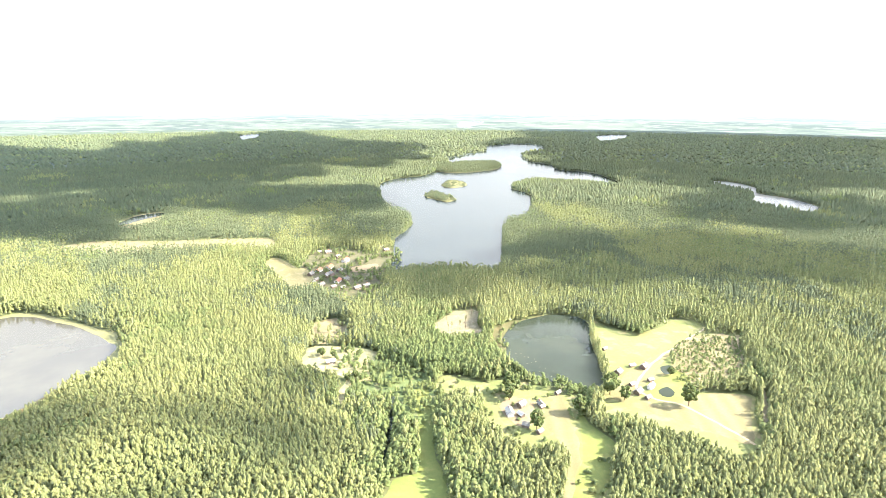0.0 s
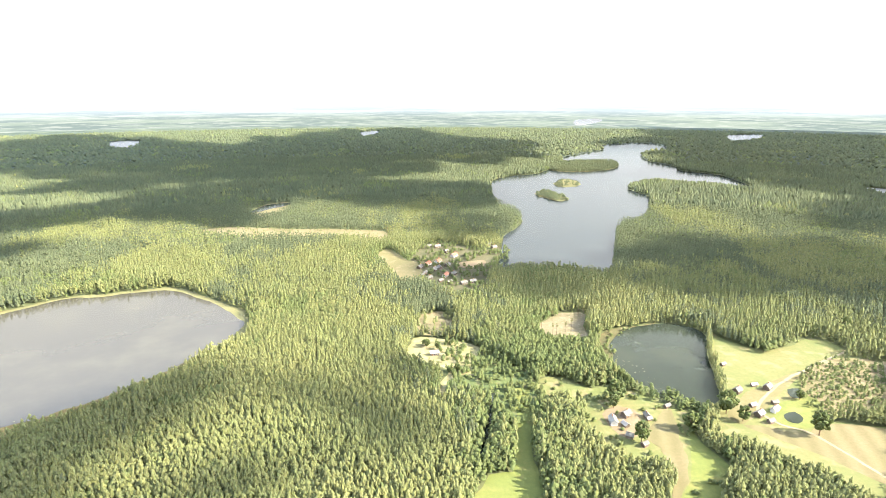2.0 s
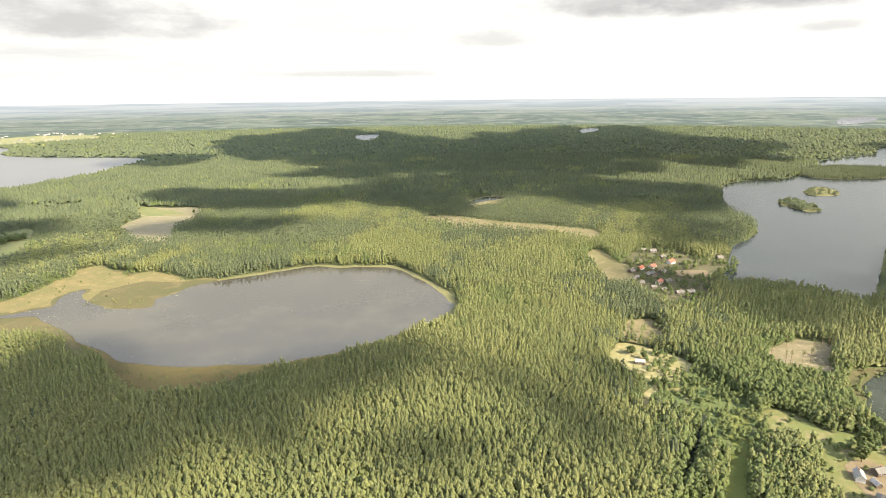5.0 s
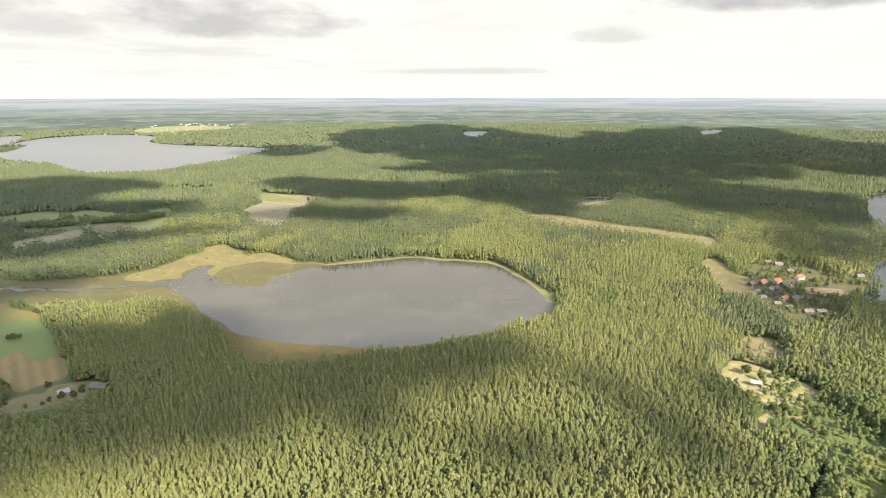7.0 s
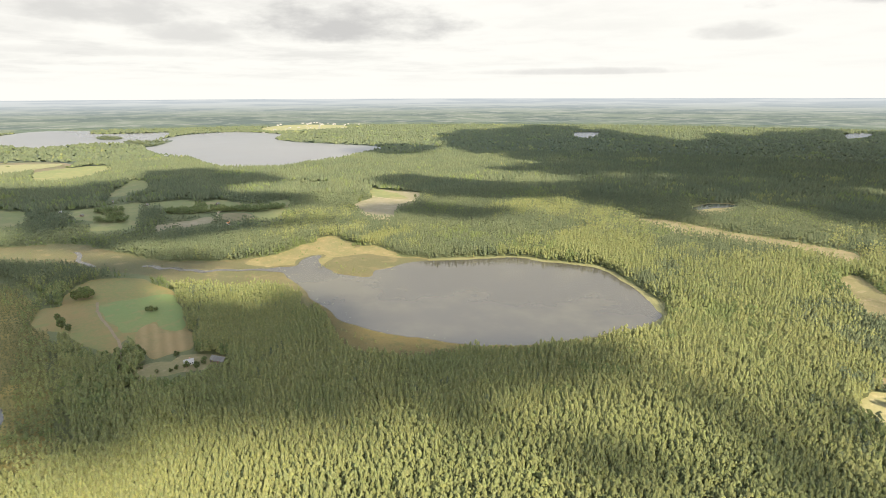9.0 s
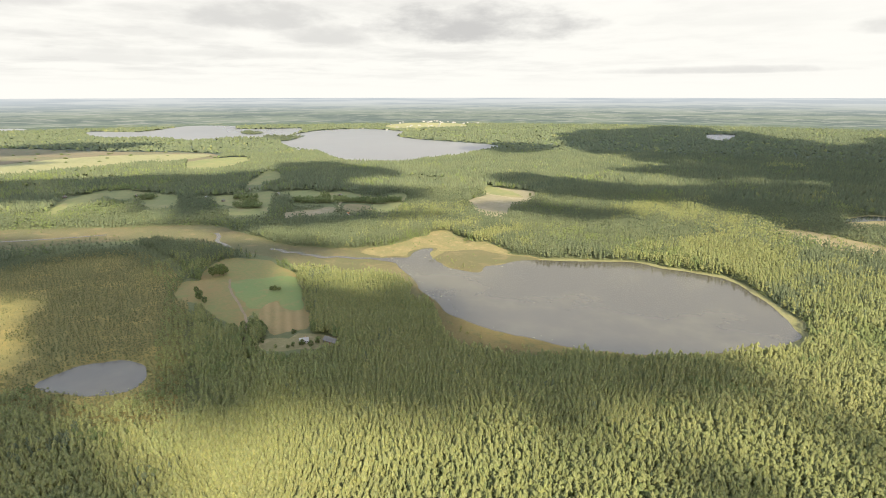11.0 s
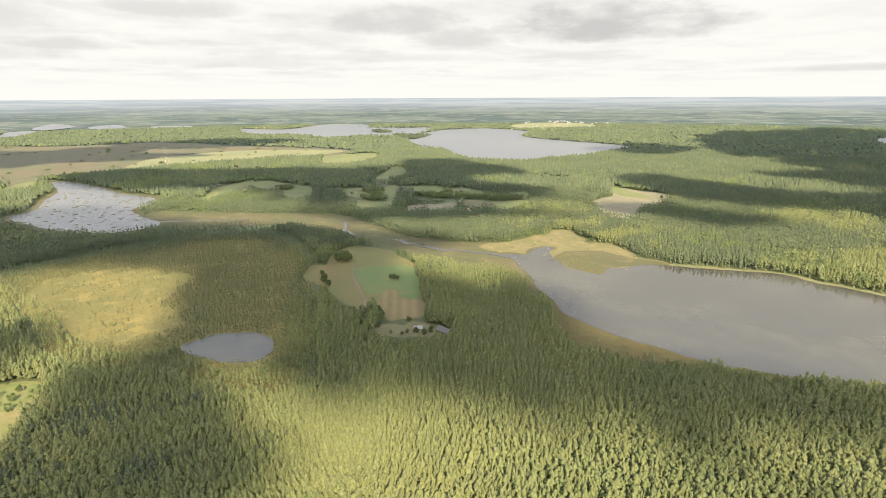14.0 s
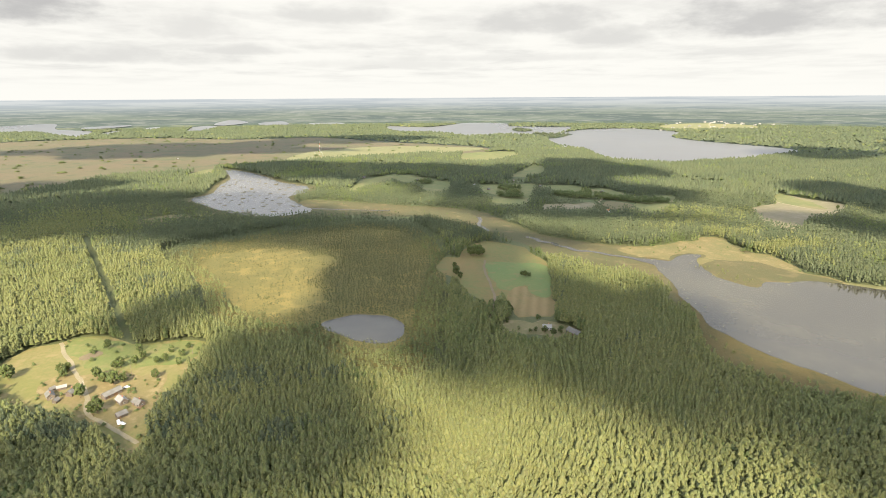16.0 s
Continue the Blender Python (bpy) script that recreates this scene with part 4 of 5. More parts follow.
def building(name, x, y, turn, L, w, h, wall, roof, label, category, group, chimney=True, windows=3, steep=0.75):
    base = tagged(new(name), label, category, group)
    bx, by, bz = land(x, y)
    base.matrix_world = pose(float(bx), float(by), float(bz), 0, 0, turn)
    rise = w / 2 * steep
    wl = part("wall", gable(bmesh.new(), L / 2, w / 2, h, rise), M[wall], base)
    bm = bmesh.new()
    tilt = math.atan(steep)
    slope = (w / 2 + 0.55) / math.cos(tilt)
    for s in (-1, 1):
        m = Matrix.Translation((0, s * (w / 2 + 0.55) / 2, h + rise - (w / 2 + 0.55) / 2 * steep + 0.14)) @ Matrix.Rotation(-s * tilt, 4, "X") @ Matrix.Diagonal((L + 1.1, slope, 0.16, 1))
        bmesh.ops.create_cube(bm, size=1, matrix=m)
    rf = part("roof", bm, M[roof], base)
    part("ridge_cap", box(bmesh.new(), 0, 0, h + rise + 0.12, L + 1.1, 0.4, 0.16), M[roof], rf)
    if chimney:
        part("chimney", box(box(bmesh.new(), L * 0.18, 0.3, h + rise - 0.6, 0.7, 0.7, 1.9), L * 0.18, 0.3, h + rise + 1.3, 0.9, 0.9, 0.15), M["brick"], base)
    part("door", box(bmesh.new(), -L * 0.3, -w / 2 - 0.03, 0.1, 1.0, 0.08, 2.0), M["door_wood"], base)
    for i in range(windows):
        for s in (-1, 1):
            wx = L * (-0.08 + 0.44 * i / max(windows - 1, 1)) if s < 0 else L * (-0.35 + 0.7 * i / max(windows - 1, 1))
            wn = part("window", box(bmesh.new(), wx, s * (w / 2 + 0.02), 1.0, 1.15, 0.06, 1.25), M["white_wall"], base)
            part("pane", box(bmesh.new(), wx, s * (w / 2 + 0.05), 1.1, 0.92, 0.06, 1.05), M["glass"], wn)
    if windows:
        wn = part("window", box(bmesh.new(), L / 2 + 0.02, 0, 1.1, 0.06, 1.2, 1.3), M["white_wall"], base)
        part("pane", box(bmesh.new(), L / 2 + 0.05, 0, 1.2, 0.06, 0.95, 1.1), M["glass"], wn)
    if name == "barn":
        part("barn_door", box(bmesh.new(), L * 0.1, -w / 2 - 0.04, 0.05, 3.0, 0.1, min(2.7, h - 0.2)), M["door_wood"], base)
    return base


GROUPS = {"w": "buildings of the roadside farm", "b": "buildings of the hay field farm", "c": "buildings of the pond farm", "e": "buildings of the meadow farm",
          "v": "houses of the lakeside village", "k": "buildings of the forest clearing", "n": "buildings of the tan field farm", "h": "houses of the far hamlet"}
KINDS = {"long_barn": ("barn", "wood_wall", "grey_roof", "long weathered wooden barn with a grey roof", "barn", False, 0),
         "house": ("farmhouse", "wood_wall", "grey_roof", "wooden farmhouse with a grey gable roof", "house", True, 3),
         "white_house": ("farmhouse", "white_wall", "pale_roof", "white farmhouse with a pale metal roof", "house", True, 3),
         "shed": ("shed", "wood_wall", "grey_roof", "small weathered wooden shed with a grey roof", "shed", False, 0),
         "red_house": ("farmhouse", "white_wall", "red_roof", "pale house with a red tiled roof", "house", True, 3),
         "orange_house": ("farmhouse", "white_wall", "orange_roof", "white house with an orange tiled roof", "house", True, 3)}
BUILDINGS = [
    ("w", "long_barn", -438, -154, 142, 13.3, 5.3, 3.0),
    ("w", "house", -425, -143, 39, 8.5, 5.3, 3.0),
    ("w", "house", -419, -130, 48, 8.5, 4.9, 3.0),
    ("w", "shed", -405, -137, 133, 6.2, 4.6, 2.6),
    ("w", "house", -444, -198, 30, 8.5, 4.9, 3.0),
    ("w", "shed", -456, -195, 114, 5.8, 3.0, 2.4),
    ("w", "shed", -455, -201, 144, 3.8, 3.0, 2.4),
    ("w", "house", -446, -184, 165, 7.3, 4.9, 3.0),
    ("w", "shed", -436, -191, 166, 3.9, 3.0, 2.2),
    ("b", "white_house", -485, 211, 73, 7.9, 5.3, 3.0),
    ("b", "long_barn", -467, 231, 20, 15.2, 6.8, 3.4),
    ("c", "white_house", 158, 381, 84, 9.0, 5.3, 3.6),
    ("c", "house", 172, 390, 32, 7.4, 5.3, 3.4),
    ("c", "shed", 166, 376, 110, 5.3, 4.0, 2.6),
    ("c", "shed", 164, 361, 147, 5.3, 4.6, 2.8),
    ("c", "shed", 171, 350, 28, 5.0, 3.3, 2.6),
    ("c", "house", 188, 387, 92, 5.3, 4.0, 3.0),
    ("c", "shed", 188, 383, 13, 3.7, 2.6, 2.4),
    ("c", "shed", 211, 401, 25, 5.3, 3.0, 2.4),
    ("e", "house", 283, 421, 32, 7.4, 5.3, 3.4),
    ("e", "house", 313, 425, 35, 7.4, 5.3, 3.4),
    ("e", "shed", 304, 431, 8, 5.3, 3.0, 2.2),
    ("e", "house", 280, 384, 30, 7.4, 5.3, 3.2),
    ("e", "white_house", 297, 390, 33, 8.2, 4.0, 3.0),
    ("e", "shed", 283, 374, 20, 5.3, 3.6, 2.6),
    ("e", "shed", 283, 398, 18, 5.3, 3.3, 2.4),
    ("e", "shed", 304, 401, 8, 5.3, 3.3, 2.4),
    ("e", "shed", 298, 471, 24, 5.3, 3.0, 2.4),
    ("v", "house", 34, 793, 65, 10.3, 6.3, 3.0),
    ("v", "house", 43, 800, 105, 10.3, 6.3, 3.0),
    ("v", "red_house", 42, 834, 53, 11.5, 7.2, 3.0),
    ("v", "house", 13, 805, 60, 10.3, 6.3, 3.0),
    ("v", "shed", 20, 778, 48, 7.5, 4.5, 2.5),
    ("v", "red_house", 69, 866, 53, 11.5, 8.1, 3.2),
    ("v", "house", 58, 891, 54, 10.3, 6.3, 3.0),
    ("v", "house", 45, 923, 23, 10.3, 6.3, 3.0),
    ("v", "shed", 31, 929, 15, 7.5, 4.5, 2.5),
    ("v", "shed", 41, 741, 34, 7.5, 4.5, 2.5),
    ("v", "house", 72, 728, 33, 10.3, 5.4, 2.8),
    ("v", "shed", 53, 735, 43, 7.5, 3.6, 2.4),
    ("v", "house", 141, 912, 40, 10.3, 6.3, 3.0),
    ("v", "red_house", 25, 821, 56, 11.5, 6.3, 3.0),
    ("v", "house", 55, 813, 58, 10.3, 6.3, 3.0),
    ("v", "house", 60, 769, 49, 10.3, 6.3, 3.0),
    ("v", "house", 25, 753, 45, 10.3, 5.4, 2.8),
    ("v", "red_house", 49, 764, 62, 11.5, 6.3, 3.0),
    ("v", "shed", 15, 767, 55, 7.5, 4.5, 2.5),
    ("v", "house", 85, 734, 26, 9.7, 5.4, 2.8),
    ("v", "house", 135, 934, 36, 10.3, 6.3, 3.0),
    ("k", "house", 22, 511, 11, 8.5, 4.6, 3.0),
    ("k", "shed", 42, 480, 50, 5.3, 3.0, 2.4),
    ("n", "house", -852, 928, 106, 8.5, 6.1, 3.0),
    ("n", "shed", -826, 922, 95, 6.2, 4.6, 2.6),
    ("h", "orange_house", -990, 537, 120, 9.5, 6.1, 3.0),
    ("h", "house", -1195, 628, 122, 8.5, 6.1, 3.0),
    ("h", "house", -1307, 520, 126, 8.5, 6.1, 3.0),
    ("h", "shed", -1418, 532, 139, 6.2, 5.3, 3.0),
    ("h", "white_house", -2172, 445, 126, 10.4, 6.8, 3.6),
    ("h", "house", -2166, 481, 150, 8.5, 6.1, 3.0),
    ("h", "house", -1912, 181, 148, 8.5, 6.1, 3.0),
    ("h", "house", -1400, 484, 137, 8.5, 6.1, 3.0),
    ("h", "house", -1360, 368, 136, 8.5, 6.1, 3.0),
    ("h", "house", -1481, 244, 145, 8.5, 6.1, 3.0),
    ("h", "house", -1569, 109, 147, 8.5, 6.1, 3.0),
    ("h", "house", -1851, 246, 151, 8.5, 6.1, 3.0),
    ("h", "house", -1860, -17, 161, 8.5, 6.1, 3.0),
    ("h", "house", -1891, 92, 155, 8.5, 6.1, 3.0),
    ("h", "house", -1325, 941, 126, 8.5, 6.1, 3.0),
    ("h", "house", -1271, 967, 124, 8.5, 6.1, 3.0),
    ("h", "house", -2223, -522, 172, 8.5, 6.1, 3.0),
    ("h", "house", -1813, -475, 175, 8.5, 6.1, 3.0),
    ("h", "shed", -1294, 386, 134, 6.2, 5.3, 3.0),
    ("h", "house", -1617, 348, 148, 8.5, 6.1, 3.0),
    ("h", "house", -1788, 52, 158, 8.5, 6.1, 3.0),
]
YARDS = []
for i, (g, k, x, y, turn, L, w, h) in enumerate(BUILDINGS):
    nm, wall, roof, label, cat, chim, win = KINDS[k]
    if roof == "grey_roof" and i % 4 == 1 and g != "v":
        roof, label = "pale_roof", label.replace("grey", "pale metal").replace("weathered wooden barn with a pale metal", "weathered wooden barn with a pale metal")
    building(nm, x, y, turn, L, w, h, wall, roof, label, cat, GROUPS[g], chim, win if g != "h" else min(win, 2))
    YARDS.append((x, y, max(L, w) * 0.62 + (24.0 if g == "h" else 2.0)))


# ---------------------------------------------------------------- forest
rng = np.random.default_rng(7)


def wave(x, y, size, seed):
    """A soft field between about -1 and 1 over the plan."""
    r = np.random.default_rng(seed)
    s = 0
    for k in range(7):
        a, q = r.uniform(0, 6.28), r.uniform(0.6, 1.9) / size
        s = s + np.sin((x * math.cos(a) + y * math.sin(a)) * q * 6.28 + r.uniform(0, 6.28))
    return s / 3.2


def tufts(kind, r, count, rim=4):
    """A crown of drooping leaf tufts: verts, normals and triangles, about 1 wide and 1 high, foot at 0."""
    vs, ns, fs = [], [], []
    for i in range(count):
        t = i / max(count - 1, 1)
        a = i * 2.4 + r.uniform(-0.5, 0.5)
        if kind == "spruce":
            out, z, size, drop = 0.02 + 0.22 * t, 1 - 0.60 * t, 0.19 + 0.20 * t, 0.16 + 0.04 * t
        elif kind == "pine":
            out, z, size, drop = (0.0 if i == 0 else 0.15 + 0.12 * t), 1 - 0.42 * t, 0.25 + 0.10 * t, 0.13 + 0.05 * t
        else:
            out, z, size, drop = (0.0 if i == 0 else 0.18 + 0.10 * t), 1 - 0.62 * t ** 1.3, 0.32, 0.17 + 0.1 * t
        if count <= 3:
            size, drop = size * 1.25, drop * 1.6
        if count >= 6 and i == count - 1:
            out, z, size, drop = 0.0, 0.55, 0.50, 0.30
        if count == 1:
            out, size, drop = 0.0, 0.56, 0.8
        z += r.normal(0, 0.025)
        cx, cy = math.cos(a) * out, math.sin(a) * out
        k = len(vs)
        vs.append((cx + r.normal(0, 0.02), cy + r.normal(0, 0.02), z))
        ns.append((cx * 1.2, cy * 1.2, 1.0))
        for j in range(rim):
            b = a + (j + r.uniform(-0.3, 0.3)) * math.tau / rim
            q = size * r.uniform(0.75, 1.25)
            vs.append((cx + math.cos(b) * q, cy + math.sin(b) * q, z - drop * r.uniform(0.55, 1.35)))
            side = 0.95 if count <= 3 else 0.6
            ns.append((cx * 1.1 + math.cos(b) * side, cy * 1.1 + math.sin(b) * side, 0.8))
            fs.append((k, k + 1 + j, k + 1 + (j + 1) % rim))
    ns = np.array(ns)
    return np.array(vs), ns / np.linalg.norm(ns, axis=1, keepdims=True), np.array(fs)


def stand(name, x, y, height, width, foot, kinds, mats, label, category, count=7, rim=4, seed=1):
    """Many trees in one mesh: x, y, height, crown width, foot of the crown as a share of the height."""
    r = np.random.default_rng(seed)
    forms = [tufts(kinds[i % len(kinds)], r, count, rim) for i in range(12)]
    gx, gy, gz = land(x, y)
    pick = r.integers(0, len(forms), len(x))
    turn = r.uniform(0, 6.2832, len(x))
    lean = r.normal(0, 0.03, (len(x), 2))
    V, Nr, Fc, base = [], [], [], 0
    for f, (vs, ns, fs) in enumerate(forms):
        k = np.nonzero(pick == f)[0]
        if not len(k):
            continue
        c, s = np.cos(turn[k])[:, None], np.sin(turn[k])[:, None]
        hh, ww, ft = height[k][:, None], width[k][:, None], foot[k][:, None]
        vx, vy = (vs[:, 0] * c - vs[:, 1] * s) * ww, (vs[:, 0] * s + vs[:, 1] * c) * ww
        vz = (ft + (1 - ft) * vs[:, 2][None]) * hh
        P = np.stack([vx + gx[k][:, None] + lean[k, :1] * vz, vy + gy[k][:, None] + lean[k, 1:] * vz, vz + gz[k][:, None]], -1)
        V.append(P.reshape(-1, 3))
        Nr.append(np.stack([ns[:, 0] * c - ns[:, 1] * s, ns[:, 0] * s + ns[:, 1] * c, np.repeat(ns[:, 2][None], len(k), 0)], -1).reshape(-1, 3))
        Fc.append((fs[None] + (np.arange(len(k)) * len(vs))[:, None, None] + base).reshape(-1, 3))
        base += len(k) * len(vs)
    me = mesh_of(name, np.concatenate(V), np.concatenate(Fc), mats, shade_smooth=True)
    # each leaf facet keeps part of its own slope
    flat = np.empty(len(me.polygons) * 3, np.float32)
    me.polygons.foreach_get("normal", flat)
    vi = np.empty(len(me.loops), np.int32)
    me.loops.foreach_get("vertex_index", vi)
    mixed = np.concatenate(Nr)[vi] + np.repeat(flat.reshape(-1, 3), 3, 0) * 0.55
    mixed /= np.maximum(np.linalg.norm(mixed, axis=1, keepdims=True), 1e-6)
    me.normals_split_custom_set(mixed.astype(np.float32))
    return tagged(new(name, me), label, category, kind="stuff")


def scatter(r0, r1, step, a0=-58.0, a1=120.0):
    """Jittered points of the plan between two distances and two bearings."""
    g = np.arange(-r1, r1, step)
    x, y = np.meshgrid(g, g)
    x, y = x.ravel() + (np.arange(len(x.ravel())) // len(g) % 2) * step / 2, y.ravel()
    x, y = x + rng.uniform(-0.42, 0.42, len(x)) * step, y + rng.uniform(-0.42, 0.42, len(x)) * step
    d, b = np.hypot(x, y), np.degrees(np.arctan2(-x, y))
    k = (d >= r0) & (d < r1) & (((b - a0) % 360) < (a1 - a0))
    return x[k], y[k]


def clear_of(x, y, outlines):
    k = np.ones(len(x), bool)
    for o in outlines:
        j = np.nonzero(k)[0]
        k[j[inside(o, x[j], y[j])]] = False
    return k


def wooded(x, y, yards=True):
    k = clear_of(x, y, OPEN)
    for top, outlines in ((7.0, SHORES), (11.0, HAMLET), (11.0, [OUT["barn_field"], OUT["barn_yard"]]), (7.0, [OUT["cabin_clearing"], OUT["clearcut"]])):
        over = EYE / (EYE - top)
        k &= clear_of(x * over, y * over, outlines)
    if yards:
        for bx, by, r in YARDS:
            k &= (x - bx) ** 2 + (y - by) ** 2 > r * r
    return x[k], y[k]


def grow(r0, r1, step, hgt, wid, count, rim, seed, a0=-58.0, a1=120.0):
    x, y = wooded(*scatter(r0, r1, step, a0, a1))
    middle = OUT["bog"].mean(0)
    margin = inside(middle + (OUT["bog"] - middle) * 1.07, x, y)
    k = ~margin | (rng.uniform(0, 1, len(x)) < 0.55)
    x, y, margin = x[k], y[k], margin[k]
    edge = np.zeros(len(x), bool)
    if 300 < r1 <= 1400 and r1 != 800:
        for ox, oy in ((6, 0), (-6, 0), (0, 6), (0, -6)):
            edge |= ~clear_of(x + ox, y + oy, OPEN)
    leafy = wave(x, y, 260, 21) + 0.7 * wave(x, y, 60, 22) + rng.normal(0, 0.5, len(x)) + LEAFY(x, y) + 0.35 * edge > 1.3
    stature = np.clip(1 + 0.12 * wave(x, y, 120, 23) + 0.08 * wave(x, y, 22, 24) + rng.normal(0, 0.12, len(x)), 0.55, 1.45)
    d = np.hypot(x, y)
    # Dark stands increase with distance; their tone stands in for far shade and haze.
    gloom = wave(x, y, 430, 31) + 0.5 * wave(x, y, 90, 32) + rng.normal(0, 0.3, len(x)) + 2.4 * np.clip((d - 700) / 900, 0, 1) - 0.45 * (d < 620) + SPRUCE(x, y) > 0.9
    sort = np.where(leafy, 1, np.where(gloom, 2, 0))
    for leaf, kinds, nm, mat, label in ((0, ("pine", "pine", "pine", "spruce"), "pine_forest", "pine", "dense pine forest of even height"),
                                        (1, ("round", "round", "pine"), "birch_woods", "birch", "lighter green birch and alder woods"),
                                        (2, ("spruce", "pine", "spruce", "pine"), "spruce_forest", "spruce", "dark spruce and old pine stands, tone carrying far shade")):
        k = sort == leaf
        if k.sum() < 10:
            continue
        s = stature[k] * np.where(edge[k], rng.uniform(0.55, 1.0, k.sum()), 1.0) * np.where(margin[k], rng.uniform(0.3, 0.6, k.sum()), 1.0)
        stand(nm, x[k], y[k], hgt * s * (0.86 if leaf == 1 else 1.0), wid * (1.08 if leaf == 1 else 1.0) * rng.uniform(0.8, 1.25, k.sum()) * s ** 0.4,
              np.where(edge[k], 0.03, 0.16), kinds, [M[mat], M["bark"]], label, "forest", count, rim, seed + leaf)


def LEAFY(x, y):
    """More broad-leaved trees along the streams, the farms and the hamlet."""
    v = np.zeros(len(x))
    for cx, cy, r, k in ((60, 440, 110, 1.3), (230, 400, 120, 1.0), (130, 560, 90, 0.8), (-1250, 480, 420, 0.2), (-620, 640, 160, 0.7), (60, 800, 110, 0.8), (-700, 300, 120, 0.8), (-1750, 100, 400, 1.2)):
        v += k * np.exp(-((x - cx) ** 2 + (y - cy) ** 2) / (r * r))
    return v


def SPRUCE(x, y):
    """Dark spruce woods between the hamlet fields and behind the lakes."""
    v = np.zeros(len(x))
    for cx, cy, r, k in ((-1300, 480, 560, 1.5), (-300, 900, 160, 0.5), (330, 900, 220, 0.8), (420, 620, 140, 0.7), (-1100, -50, 200, 0.5)):
        v += k * np.exp(-((x - cx) ** 2 + (y - cy) ** 2) / (r * r))
    return v


grow(235, 430, 2.9, 14.0, 4.3, 8, 4, 31)
grow(430, 640, 3.05, 14.0, 4.5, 6, 4, 35)
grow(640, 1000, 3.8, 14.0, 4.0, 3, 4, 41)
grow(1000, 1400, 5.2, 14.0, 5.0, 2, 4, 45)
grow(1400, 2400, 8.2, 15.0, 7.4, 1, 5, 51)
grow(2400, 4600, 23, 15.0, 17.0, 1, 5, 61)
grow(1, 235, 4.4, 15.0, 5.4, 3, 4, 65, 0.0, 359.99)
grow(235, 800, 13, 16.0, 9.0, 2, 5, 71, 120.0, 302.0)

# dwarf pines on the bog and young trees on the felled ground
x, y = scatter(350, 1100, 3.3, 55, 120)
bare = inside(smooth(bog_open, 8, 3.0), x, y) & (0.7 * wave(x, y, 70, 7) + rng.normal(0, 0.5, len(x)) > -0.75)
k = inside(OUT["bog"], x, y) & (rng.uniform(0, 1, len(x)) < np.where(bare, 0.4, 0.92)) & clear_of(x, y, [OUT["round_pond"], OUT["barn_field"]])
x, y, bare = x[k], y[k], bare[k]
stand("bog_pines", x, y, np.where(bare, rng.uniform(0.8, 2.6, len(x)), rng.uniform(2.0, 6.0, len(x))), np.where(bare, rng.uniform(0.9, 1.8, len(x)), rng.uniform(1.7, 3.0, len(x))),
      np.full(len(x), 0.1), ("pine", "round"), [M["bogpine"]], "sparse dwarf pines on the mossy bog", "forest", 2, 4, 81)
x, y = scatter(420, 640, 3.5, -58, -20)
k = inside(OUT["sapling_field"], x, y) & (rng.uniform(0, 1, len(x)) > 0.45)
x, y = x[k], y[k]
stand("young_trees", x, y, rng.uniform(2, 6, len(x)), rng.uniform(2.2, 4.2, len(x)), np.full(len(x), 0.08), ("pine", "round"), [M["birch"]], "young birches and pines on felled ground", "young trees", 6, 4, 83)


# garden trees between the village houses, bushes on the plain and in the sedge
def loose(name, label, outline, step, keep, h0, h1, w0, w1, seed, mat="birch", off=()):
    lo, hi = outline.min(0), outline.max(0)
    gx, gy = np.meshgrid(np.arange(lo[0], hi[0], step), np.arange(lo[1], hi[1], step))
    gx, gy = gx.ravel() + rng.uniform(-0.5, 0.5, gx.size) * step, gy.ravel() + rng.uniform(-0.5, 0.5, gx.size) * step
    k = inside(outline, gx, gy) & (rng.uniform(0, 1, gx.size) < keep * np.clip(1 + wave(gx, gy, step * 9, seed), 0, 2))
    k &= clear_of(gx, gy, off)
    for px, py, r in YARDS:
        k &= (gx - px) ** 2 + (gy - py) ** 2 > r * r
    gx, gy = gx[k], gy[k]
    stand(name, gx, gy, rng.uniform(h0, h1, len(gx)), rng.uniform(w0, w1, len(gx)), np.full(len(gx), 0.08), ("round", "round", "pine"), [M[mat], M["bark"]], label, "trees", 6, 4, seed)


for isle, dense, tall in zip(ISLANDS, (0.85, 0.4, 0.85), (14, 6, 10)):
    loose("island_trees", "dark trees crowding a small lake island", isle, 6.5, dense, tall * 0.5, tall, 5, 9, 99, mat="spruce")
for isle in (arm_island, lake_spit):
    loose("island_trees", "dark woods on a far lake island", smooth(isle, 30, 1.0), 24, 0.9, 10, 16, 16, 24, 110, mat="spruce")
loose("garden_trees", "dark leafy garden trees between village houses", VILLAGE, 6.5, 0.5, 4, 9, 4, 7, 91, mat="oakleaf", off=[OUT["village_field"], OUT["village_soil"]])
for cx, cy, rx, ry in ((-1170, 541, 34, 18), (-1141, 584, 34, 20), (-1080, 644, 34, 16), (-1195, 406, 26, 12), (-1300, 440, 24, 14), (-1240, 425, 18, 10), (-1200, 600, 16, 10), (-1060, 690, 18, 12), (-1450, 250, 30, 14)):
    a = np.arange(14) * math.tau / 14
    oval = np.stack([cx + np.cos(a) * rx - np.sin(a) * ry, cy + np.cos(a) * rx * 0.9 + np.sin(a) * ry], 1)
    loose("hamlet_copse", "dark leafy copse standing between hamlet fields", oval, 5.5, 0.75, 7, 13, 6, 9, 98, mat="birch")
loose("sedge_scrub", "green willow scrub in the sedge meadow", np.array(sedge_scrub, float), 5.5, 0.5, 2.5, 6, 3, 6, 106)
loose("pond_row", "row of alders and willows along the pond shore", np.array(pond_row, float), 3.6, 0.62, 4, 9, 3.2, 5.5, 107)
